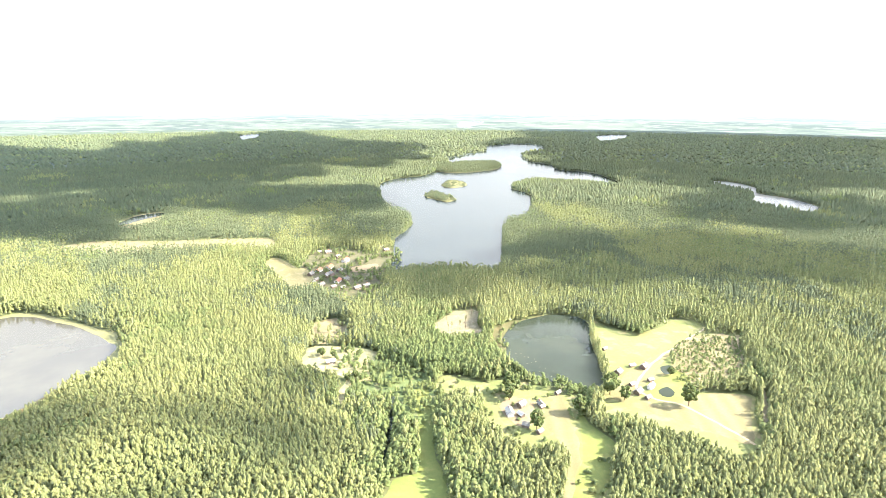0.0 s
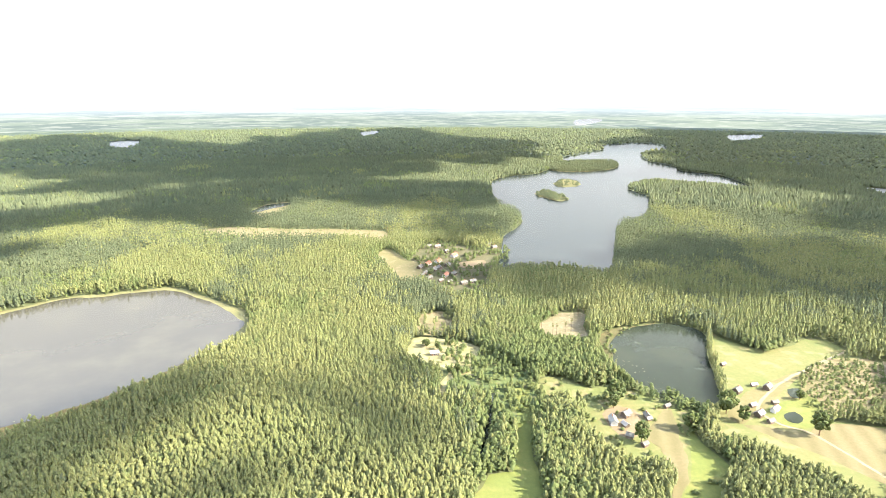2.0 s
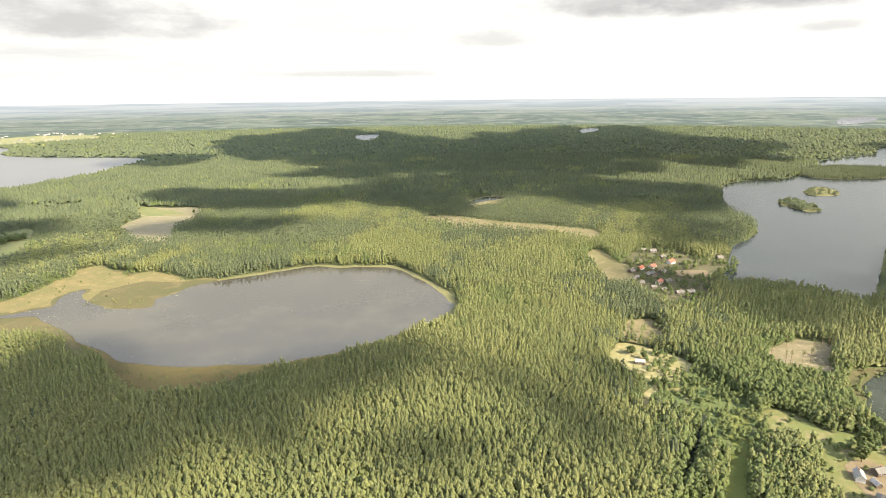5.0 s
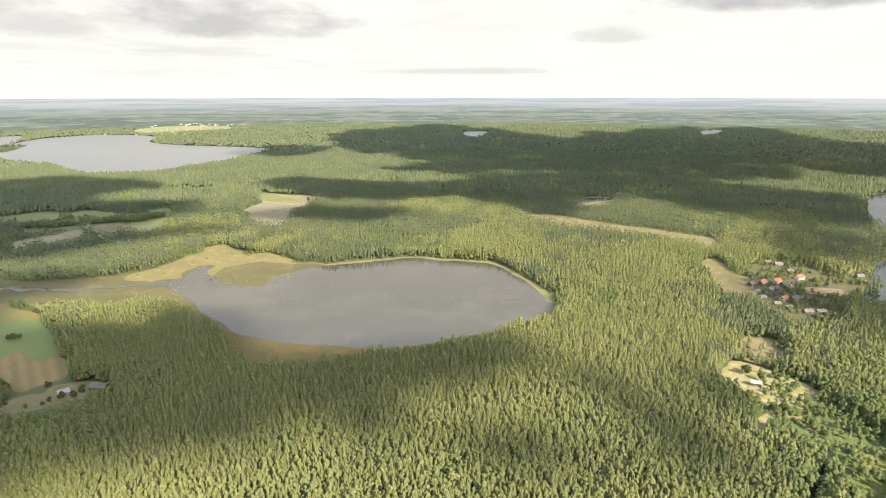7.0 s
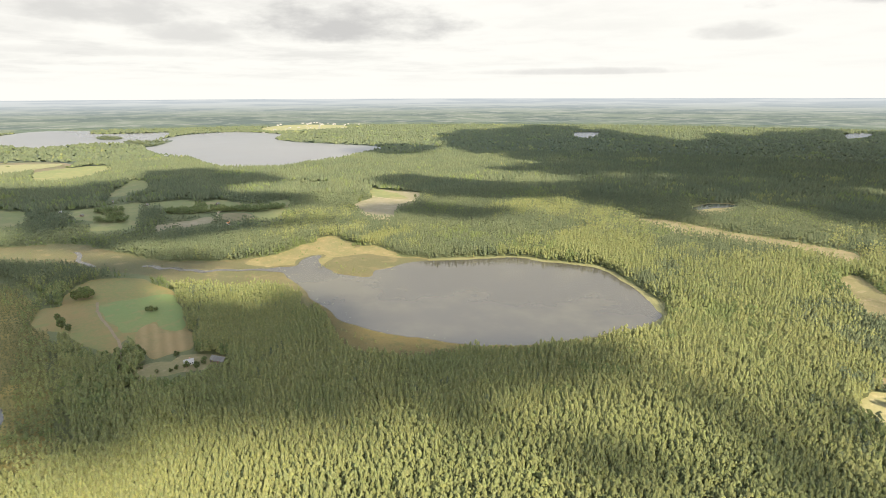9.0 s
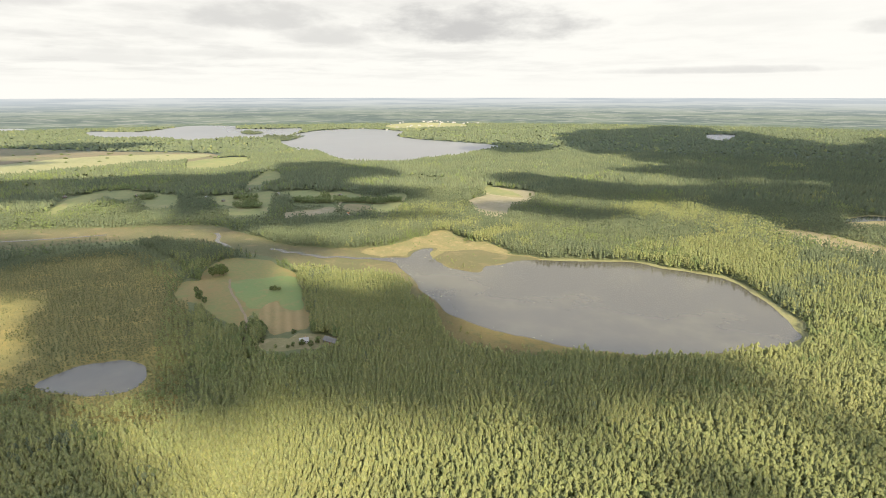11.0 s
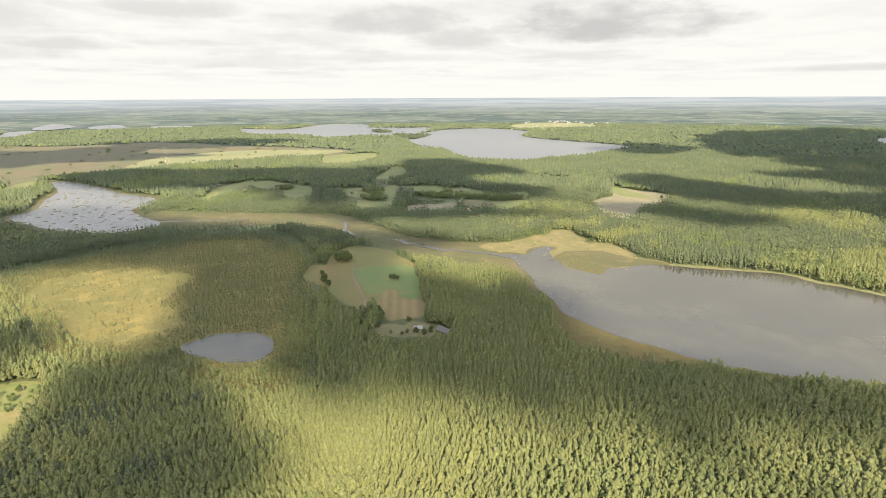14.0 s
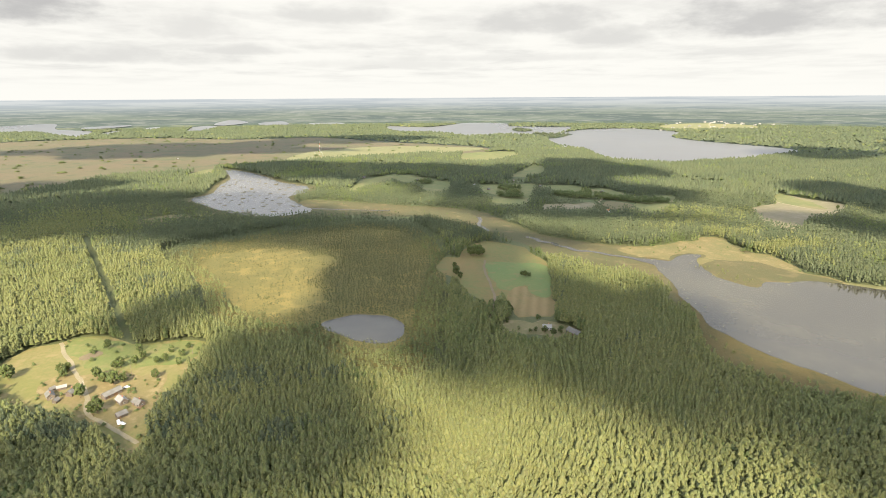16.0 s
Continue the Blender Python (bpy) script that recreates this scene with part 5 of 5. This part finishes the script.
loose("pine_copse", "dense dark pine copse in the farm meadow", np.array(pine_copse, float), 3.0, 0.8, 12, 15, 4, 5.5, 108, mat="pine")
loose("meadow_copse", "leafy copse at the edge of the mown meadow", np.array(meadow_copse, float), 4.0, 0.8, 9, 13, 4.5, 6.5, 109)
loose("young_pines", "young pines regrowing on the felled strip", OUT["clearcut_strip"], 6, 0.3, 2, 6, 2, 3.6, 101, mat="pine")
loose("shrubs", "dense alder and willow shrubs along the stream", OUT["shrub_land"], 4.4, 0.62, 3, 9, 3, 5.5, 102)
loose("thin_wood", "thinned trees over bare soil", OUT["thin_wood"], 5, 0.3, 5, 12, 3, 5, 103, mat="pine")
loose("pond_alders", "alders and willows on the marshy pond shore", OUT["pond_marsh"], 4.5, 0.3, 2, 6, 2.5, 4.5, 104)
lake = OUT["main_lake"]
loose("shore_birches", "low birches and pines in the reeds behind the shore", OUT["reed_bed"], 4.2, 0.16, 1.5, 4.5, 1.8, 3.2, 105, mat="pine", off=[lake.mean(0) + (lake - lake.mean(0)) * 1.12])
loose("plain_bushes", "scattered bushes and copses on the open plain", OUT["west_plain"], 26, 0.045, 4, 9, 8, 24, 92)
loose("meadow_bushes", "small bushes in the sedge meadow", OUT["river_meadow"], 9, 0.05, 1.5, 4, 2, 4, 93, off=[OUT["main_lake"]])
loose("farm_bushes", "overgrown bushes round the farm houses", OUT["centre_meadow"], 5, 0.16, 2, 5, 2.5, 5, 94, off=[OUT["worn_track"]])
loose("farm_bushes", "low bushes and fruit trees in the farm meadow", OUT["west_farm_meadow"], 5.5, 0.08, 1.5, 4.5, 2.5, 5, 95, off=[OUT["farmyard"]])
loose("farm_bushes", "low bushes round the barn yard", OUT["farmyard"], 4, 0.14, 1.5, 3.5, 2, 4, 96)
loose("clearing_bushes", "small trees left in the clearing", OUT["cabin_clearing"], 6, 0.10, 2, 6, 2.5, 5, 97)

# ---------------------------------------------------------------- single trees and bushes
def leaf_crown(bm, r, radius, height, foot, clumps):
    """Leaf clumps with gaps between them, in an uneven round crown."""
    for i in range(clumps):
        u, a = r.uniform(-1, 1), r.uniform(0, 6.2832)
        q = math.sqrt(1 - u * u) * r.uniform(0.55, 1.0)
        c = Vector((math.cos(a) * q * radius, math.sin(a) * q * radius, foot + (height - foot) * (0.5 + 0.5 * u * r.uniform(0.7, 1.0))))
        s = radius * r.uniform(0.2, 0.36)
        m = Matrix.Translation(c) @ Euler((r.uniform(0, 3), r.uniform(0, 3), r.uniform(0, 3))).to_matrix().to_4x4() @ Matrix.Diagonal((s, s * 0.8, s * 0.6, 1))
        bmesh.ops.create_icosphere(bm, subdivisions=1, radius=1, matrix=m)
    for v in bm.verts:
        v.co += Vector((r.uniform(-1, 1), r.uniform(-1, 1), r.uniform(-1, 1))) * radius * 0.05
    return bm


def limb(bm, a, b, r0, r1, n=5):
    a, b = Vector(a), Vector(b)
    q = (b - a).to_track_quat("Z", "Y").to_matrix().to_4x4()
    m = Matrix.Translation((a + b) / 2) @ q
    bmesh.ops.create_cone(bm, segments=n, radius1=r0, radius2=r1, depth=(b - a).length, matrix=m)


def tree_form(name, seed, slim, bush, label):
    """A tree 10 m high (a bush 4 m): trunk with limbs, crown of leaf clumps."""
    r = random.Random(seed)
    top = tagged(new(name), label, "bush" if bush else "tree")
    h = 4.0 if bush else 10.0
    rad = h * (0.48 if bush else slim)
    bm = bmesh.new()
    limb(bm, (0, 0, -0.1), (0.1, 0, h * 0.5), h * 0.024, h * 0.014, 7)
    for i in range(5):
        a = i * 1.257 + r.uniform(-0.3, 0.3)
        z = h * r.uniform(0.18, 0.42)
        limb(bm, (0.05, 0, z), (math.cos(a) * rad * 0.7, math.sin(a) * rad * 0.7, z + h * r.uniform(0.15, 0.3)), h * 0.010, h * 0.004)
    part("trunk", bm, M["bark"], top)
    part("crown", leaf_crown(bmesh.new(), r, rad * 0.86, h * 0.96, h * (0.05 if bush else 0.2), 46 if bush else 80), M["oakleaf"], top)
    return top


FORMS = [tree_form("tree", 1, 0.42, False, "broad green lone tree with a dense rounded crown"), tree_form("tree", 2, 0.34, False, "tall green lone tree with an uneven crown"),
         tree_form("tree", 3, 0.38, False, "leafy green farmyard tree with spreading limbs"), tree_form("bush", 4, 0.5, True, "low rounded green bush in the grass"),
         tree_form("bush", 5, 0.5, True, "spreading green bush beside the meadow")]


def seed_pine(seed):
    """A tall bare-stemmed pine left standing on felled ground."""
    r = random.Random(seed)
    top = tagged(new("seed_pine"), "tall bare-stemmed seed pine on felled ground", "tree", "seed pines")
    bm = bmesh.new()
    limb(bm, (0, 0, -0.1), (0.2, 0.1, 13.5), 0.2, 0.09, 7)
    for i in range(4):
        a = r.uniform(0, 6.28)
        limb(bm, (0.15, 0.08, 9 + i), (math.cos(a) * 1.3, math.sin(a) * 1.3, 10 + i), 0.07, 0.03, 5)
    part("trunk", bm, M["bark"], top)
    part("crown", leaf_crown(bmesh.new(), r, 1.5, 15.0, 9.8, 26), M["pine"], top)
    return top


first = seed_pine(8)
r = random.Random(4)
spots = []
for zone, count in (("clearcut", 9), ("clearcut_strip", 22)):
    o = OUT[zone]
    while count:
        q = (r.uniform(*np.sort(o[:, 0])[[0, -1]]), r.uniform(*np.sort(o[:, 1])[[0, -1]]))
        if inside(o, np.array([q[0]]), np.array([q[1]]))[0]:
            spots.append(q)
            count -= 1
first.matrix_basis = pose(*spots[0], 0, 0, 0, 10)
for q in spots[1:]:
    copy_thing(first, pose(*q, 0, 0, 0, r.uniform(0, 360)))

LONE = [
    (-751, 203, 13.4), (-749, 207, 14.2), (-747, 211, 15.0), (-744, 215, 14.2), (-748, 220, 11.7), (-764, 213, 12.8),
    (-761, 219, 12.7), (-646, 242, 7.5), (-642, 245, 9.0), (-642, 250, 6.0), (-545, 180, 10.5), (-549, 187, 11.2),
    (-538, 188, 11.7), (-530, 189, 10.3), (-554, 176, 9.2), (-509, 211, 6.3), (-475, 221, 7.3), (-457, 234, 7.2),
    (-493, 168, 5.5), (-676, 167, 10.7), (-696, 168, 9.3), (13, 533, 7.2), (15, 532, 5.9), (26, 523, 9.1),
    (55, 505, 3.8), (35, 472, 7.4), (36, 445, 8.3), (171, 412, 20.2), (166, 402, 14.1), (262, 377, 14.5),
    (255, 389, 20.6), (309, 355, 22.0), (214, 368, 17.4), (329, 406, 9.1), (170, 354, 19.0), (479, 545, 16.4),
    (-454, -158, 12.6), (-467, -174, 11.8), (-459, -166, 10.4), (-413, -155, 11.9), (-410, -157, 11.9), (-439, -176, 12.5),
    (-483, -206, 9.8), (-488, -203, 8.6), (-485, -163, 10.8), (-489, -153, 8.4), (-485, -135, 8.3), (-459, -129, 9.1),
    (-489, -129, 8.3), (-498, -118, 7.2), (-508, -129, 7.3), (-501, -150, 7.3), (-526, -186, 10.2), (-457, -152, 9.2),
    (-483, -166, 8.4), (-519, -196, 5.1), (-476, -201, 8.4), (-481, -243, 13.7), (-516, -157, 7.4), (-513, -116, 6.1),
    (-482, -117, 7.0), (-479, 206, 7.2), (-470, 211, 8.3), (-460, 238, 9.5), (-509, 179, 4.9), (-549, 164, 11.6),
    (-667, 163, 11.9), (-651, 165, 10.2), (-512, 167, 4.3), (-507, 170, 4.3), (-490, 184, 4.2), (-482, 193, 4.2),
    (-483, 199, 4.8), (15, 528, 10.5), (36, 539, 6.6), (42, 474, 8.6), (54, 498, 5.1), (61, 481, 7.4),
    (-996, 883, 11.1), (-967, 850, 10.7), (-910, 977, 9.7),
]
used = set()
for i, (x, y, h) in enumerate(LONE):
    f = (3 + i % 2) if h < 7.5 else i % 3
    s = h / (4.0 if f > 2 else 10.0)
    m = pose(x, y, 0.0, 0, 0, i * 77 % 360)
    ob = FORMS[f] if f not in used else copy_thing(FORMS[f], m)
    used.add(f)
    ob.matrix_basis = m @ Matrix.Diagonal((s, s, s, 1))


# ---------------------------------------------------------------- mast, vehicles and clutter
def tube(bm, a, b, r, n=5):
    limb(bm, a, b, r, r, n)


def lattice_mast(x, y, h):
    """A guyed lattice mast in red and white bands."""
    lx, ly, lz = (float(q) for q in land(x, y))
    top = tagged(new("radio_mast"), "slender red and white guyed lattice mast", "mast")
    top.matrix_world = pose(lx, ly, lz)
    n = 8
    for i in range(n):
        bm = bmesh.new()
        z0, z1 = h * i / n, h * (i + 1) / n
        c = [(0.5 * math.cos(a), 0.5 * math.sin(a)) for a in (0, 2.094, 4.189)]
        for j in range(3):
            (ax, ay), (bx2, by2) = c[j], c[(j + 1) % 3]
            tube(bm, (ax, ay, z0), (ax, ay, z1), 0.09)
            for q in range(3):
                za, zb = z0 + (z1 - z0) * q / 3, z0 + (z1 - z0) * (q + 1) / 3
                tube(bm, (ax, ay, za), (bx2, by2, zb), 0.05, 4)
        part("mast_section", bm, M["red_paint"] if i % 2 == 0 else M["steel"], top)
    for j in range(3):
        a = j * 2.094 + 0.5
        bm = bmesh.new()
        for z in (0.55 * h, 0.95 * h):
            tube(bm, (0, 0, z), (math.cos(a) * h * 0.5, math.sin(a) * h * 0.5, 0), 0.05, 4)
        part("guy_wire", bm, M["steel"], top)
    return top


lattice_mast(-2179, -13, 58)


def pole(x, y, h, turn):
    """A wooden power pole with a cross arm."""
    top = tagged(new("power_pole"), "wooden power pole with a crossarm", "pole", "power poles")
    top.matrix_world = pose(x, y, 0, 0, 0, turn)
    bm = bmesh.new()
    limb(bm, (0, 0, -0.2), (0, 0, h), 0.16, 0.11, 7)
    part("pole", bm, M["wood_wall"], top)
    arm = part("crossarm", box(bmesh.new(), 0, 0, h - 0.6, 1.8, 0.14, 0.16), M["wood_wall"], top)
    for s in (-0.8, 0, 0.8):
        part("insulator", box(bmesh.new(), s, 0, h - 0.44, 0.09, 0.09, 0.2), M["car_paint"], arm)
    return top


first = pole(-422, -136, 9, 40)
for px, py, tr in ((-447, -176, 40), (-470, -150, 120), (-500, -110, 40), (-420, -155, 30)):
    copy_thing(first, pose(px, py, 0, 0, 0, tr))


def car(x, y, turn, name, L, W2, H, label):
    """A parked car: body with cabin, windows, wheels."""
    top = tagged(new(name), label, name)
    top.matrix_world = pose(x, y, 0.15, 0, 0, turn)
    bm = box(bmesh.new(), 0, 0, 0.3, L, W2, H * 0.42)
    cab = bmesh.ops.create_cube(bm, size=1, matrix=Matrix.Translation((-L * 0.05, 0, 0.3 + H * 0.42 + H * 0.2)) @ Matrix.Diagonal((L * 0.62, W2 * 0.92, H * 0.4, 1)))
    for v in cab["verts"]:
        if v.co.z > 0.3 + H * 0.55:
            v.co.x, v.co.y = -L * 0.05 + (v.co.x + L * 0.05) * 0.72, v.co.y * 0.86
    part("body", bm, M["car_paint"], top)
    for s in (-1, 1):
        part("window", box(bmesh.new(), -L * 0.05, s * W2 * 0.435, 0.34 + H * 0.46, L * 0.46, 0.04, H * 0.26), M["glass"], top)
        for q in (-1, 1):
            w = bmesh.new()
            bmesh.ops.create_cone(w, cap_ends=True, segments=14, radius1=0.33, radius2=0.33, depth=0.22, matrix=Matrix.Translation((q * L * 0.31, s * W2 * 0.46, 0.33)) @ Matrix.Rotation(math.pi / 2, 4, "X"))
            wheel = part("wheel", w, M["rubber"], top)
            r = bmesh.new()
            bmesh.ops.create_cone(r, cap_ends=True, segments=10, radius1=0.2, radius2=0.2, depth=0.25, matrix=Matrix.Translation((q * L * 0.31, s * W2 * 0.46, 0.33)) @ Matrix.Rotation(math.pi / 2, 4, "X"))
            part("rim", r, M["steel"], wheel)
    return top


car(-396, -136, 25, "van", 5.4, 2.0, 2.2, "white van parked on the dry grass")
car(-394, -133, 60, "car", 4.3, 1.75, 1.5, "white car parked beside the van")
car(-448, -147, 100, "car", 4.2, 1.75, 1.5, "white car parked behind the barn")


def stack(x, y, turn, rows, label):
    """A stack of split logs."""
    r = random.Random(int(x * 7 + y))
    top = tagged(new("log_pile"), label, "log pile", "log piles")
    top.matrix_world = pose(x, y, 0.15, 0, 0, turn)
    for k in range(rows):
        for j in range(9 - k):
            bm = bmesh.new()
            limb(bm, (-1.5 + r.uniform(-0.1, 0.1), (j + k * 0.5) * 0.42 - 1.8, 0.2 + k * 0.36), (1.5, (j + k * 0.5) * 0.42 - 1.8, 0.2 + k * 0.36), 0.2, 0.19, 7)
            part("log", bm, M["bark"], top)
    return top


stack(-431, -105, 20, 3, "stacked firewood logs in the farmyard")
stack(-415, -128, 70, 3, "log pile near the farm shed")
stack(178, 372, 30, 3, "log pile beside the pond farm")

# reed rafts and lily leaves on the lakes
def rafts(name, outline, count, size0, size1, mat, lift, label, seed, where=None):
    r = np.random.default_rng(seed)
    lo, hi = outline.min(0), outline.max(0)
    V, Fc = [], []
    while count:
        x, y = r.uniform(lo[0], hi[0]), r.uniform(lo[1], hi[1])
        if not inside(outline, np.array([x]), np.array([y]))[0] or (where and not where(x, y, r)):
            continue
        n, s, sq, tn = 9, r.uniform(size0, size1), r.uniform(0.3, 0.8), r.uniform(0, 6.28)
        a = np.arange(n) * 6.2832 / n
        q = s * r.uniform(0.55, 1.1, n)
        px, py = np.cos(a) * q, np.sin(a) * q * sq
        px, py = x + px * math.cos(tn) - py * math.sin(tn), y + px * math.sin(tn) + py * math.cos(tn)
        k = len(V)
        V += [(x, y, lift + 0.5)] + [(u, v, lift - 0.05) for u, v in zip(px, py)]
        Fc += [(k, k + 1 + i, k + 1 + (i + 1) % n) for i in range(n)]
        count -= 1
    tagged(new(name, mesh_of(name, V, Fc, [mat])), label, "water plants", kind="stuff")


rafts("reed_rafts", OUT["west_lake"], 190, 2, 8, M["reed"], 0.4, "dark floating reed rafts on the bright lake", 3)
near_shore = lambda x, y, r: np.hypot(OUT["main_lake"][:, 0] - x, OUT["main_lake"][:, 1] - y).min() < 16 and x < -300 and y < 560
rafts("lily_leaves", OUT["main_lake"], 60, 0.6, 2.2, M["lilypad"], 0.32, "patches of lily leaves on the lake", 4, near_shore)
rafts("pond_lilies", OUT["east_pond"], 26, 0.5, 1.6, M["lilypad"], 0.32, "lily leaves along the pond shore", 6, lambda x, y, r: x + 0.3 * y < 360)


def distant_town(outline, count, seed):
    """Small far houses in one mesh: walls and gable roofs."""
    r = np.random.default_rng(seed)
    lo, hi = outline.min(0) - 200, outline.max(0) + 200
    V, Fc, I = [], [], []
    for i in range(count):
        x, y = r.uniform(lo[0], hi[0]), r.uniform(lo[1], hi[1])
        lx, ly, lz = (float(q) for q in land(x, y))
        L, w, h, a = r.uniform(5, 9), r.uniform(3, 4.5), r.uniform(3, 5), r.uniform(0, 6.28)
        k = len(V)
        for px, py, pz in ((-L, -w, -1), (L, -w, -1), (L, w, -1), (-L, w, -1), (-L, -w, h), (L, -w, h), (L, w, h), (-L, w, h), (-L, 0, h + w * 0.7), (L, 0, h + w * 0.7)):
            V.append((lx + px * math.cos(a) - py * math.sin(a), ly + px * math.sin(a) + py * math.cos(a), lz + pz + 3))
        for f, m in (((0, 1, 5), 0), ((0, 5, 4), 0), ((2, 3, 7), 0), ((2, 7, 6), 0), ((1, 2, 6), 0), ((1, 6, 5), 0), ((3, 0, 4), 0), ((3, 4, 7), 0), ((5, 6, 9), 0), ((7, 4, 8), 0), ((4, 5, 9), 1), ((4, 9, 8), 1), ((6, 7, 8), 1), ((6, 8, 9), 1)):
            Fc.append(tuple(k + q for q in f))
            I.append(m)
    tagged(new("distant_town", mesh_of("distant_town", V, Fc, [M["pale_roof"], M["grey_roof"]], I)), "pale houses of a distant town", "town", kind="stuff")


distant_town(OUT["town_field"], 70, 12)


# ---------------------------------------------------------------- clouds that shade the land
CLOUD_Z = 1150.0
CLOUDS = [
    (-323, 299, 133, 49, 59),
    (-287, 386, 95, 22, 59),
    (-619, 70, 62, 127, 59),
    (-907, 85, 280, 113, 59),
    (-342, 21, 33, 29, 59),
    (-481, -45, 45, 47, 59),
    (-592, 173, 119, 107, 40),
    (-443, 99, 57, 31, 40),
    (-133, 312, 33, 19, 40),
    (-29, 365, 31, 15, 40),
    (-49, 400, 20, 21, 19),
    (-401, 273, 86, 58, 19),
    (-795, 862, 130, 56, 21),
    (191, 735, 88, 85, -15),
    (614, 735, 301, 154, -15),
    (1650, 1818, 683, 514, -16),
    (-491, 1454, 197, 167, -16),
    (47, 1406, 181, 165, -16),
    (-454, 1185, 140, 80, -16),
    (-19, 470, 15, 30, -15),
    (-113, 433, 27, 23, -15),
    (95, 1061, 65, 99, -16),
    (-319, -26, 56, 32, 79),
    (-354, -169, 31, 54, 79),
    (-310, -97, 43, 22, 79),
    (-234, 289, 25, 17, 79),
    (-460, 334, 52, 95, 59),
    (-467, 268, 84, 65, 79),
    (-734, 67, 63, 186, 80),
    (-585, -147, 42, 51, 79),
    (-1161, -358, 329, 199, 80),
    (-1030, 1130, 100, 130, 80),
    (2349, 2830, 996, 1025, -17),
    (1094, 1017, 252, 208, -16),
    (-1426, 403, 194, 223, 41),
    (-1520, 717, 180, 245, 41),
    (58, 788, 58, 40, -10),
    (-650, 96, 93, 119, 63),
    (-1560, -696, 202, 114, 81),
    (-2458, -542, 177, 138, 82),
    (-223, 414, 84, 28, 63),
    (-408, -38, 69, 71, 63),
    (-718, 1737, 361, 133, 41),
    (-1784, 1791, 174, 219, 42),
    (632, 693, 165, 73, -10),
    (-873, 2157, 375, 377, -10),
    (-307, 2272, 318, 484, -10),
    (-654, 1257, 141, 70, -10),
    (-1549, 2664, 436, 654, 42),
    (-710, 2126, 269, 320, 42),
    (-346, 2870, 352, 633, 42),
    (-163, 1879, 172, 178, 41),
    (-779, 1133, 153, 84, 41),
    (-616, 1354, 146, 76, 41),
    (-410, 1455, 126, 93, 41),
    (-695, 890, 81, 58, 41),
    (-1674, 2781, 382, 734, 26),
    (-853, 1163, 151, 86, 22),
    (-222, 1523, 233, 141, 22),
    (93, 1458, 155, 121, 22),
    (-538, 1244, 124, 72, 22),
    (-866, 2560, 237, 477, 25),
    (4, 3102, 485, 850, 25),
    (-1055, -457, 149, 85, 80),
    (-997, -141, 161, 57, 80),
    (-982, 77, 88, 48, 80),
    (-369, 219, 85, 26, 40),
    (-283, 319, 71, 23, 40),
    (-423, 143, 60, 35, 59),
    (-1290, 480, 300, 190, 40),
    (-1690, 60, 330, 170, 62),
    (-1600, 380, 220, 120, 62),
    (-985, 450, 210, 55, 62),
    (-2650, -620, 620, 260, 82),
    (-3000, 100, 420, 160, 82),
]
for i, (x, y, rl, rr, turn) in enumerate(CLOUDS):
    bm = bmesh.new()
    bmesh.ops.create_icosphere(bm, subdivisions=4, radius=1)
    for v in bm.verts:
        n = v.co.normalized()
        q = Vector((n.x * 1.7 + i * 3.1, n.y * 1.7, n.z * 0.8))
        b = noise.fractal(q, 0.9, 2.1, 5)
        v.co = n * (1.0 + 0.5 * b)
        if v.co.z < 0:
            v.co.z *= 0.35
    me = bpy.data.meshes.new("cloud")
    bm.to_mesh(me)
    bm.free()
    me.materials.append(M["cloud"])
    me.polygons.foreach_set("use_smooth", np.full(len(me.polygons), True))
    lx, ly, lz = (float(q) for q in land(x, y))
    d = math.hypot(x, y)
    k = math.hypot(lx, ly) / d
    up_by = (CLOUD_Z - lz) / math.tan(SUN_ELEV)
    ob = new("cloud", me)
    thick = min(90.0, 0.35 * min(rl, rr) + 12)
    ob.matrix_world = pose(lx + SUN_TO.x * up_by, ly + SUN_TO.y * up_by, CLOUD_Z, 0, 0, turn) @ Matrix.Diagonal((rl * k * 1.08, rr * k * 1.08, thick, 1))
    tagged(ob, "white fair-weather cloud with a grey flat base", "cloud", "clouds over the forest")
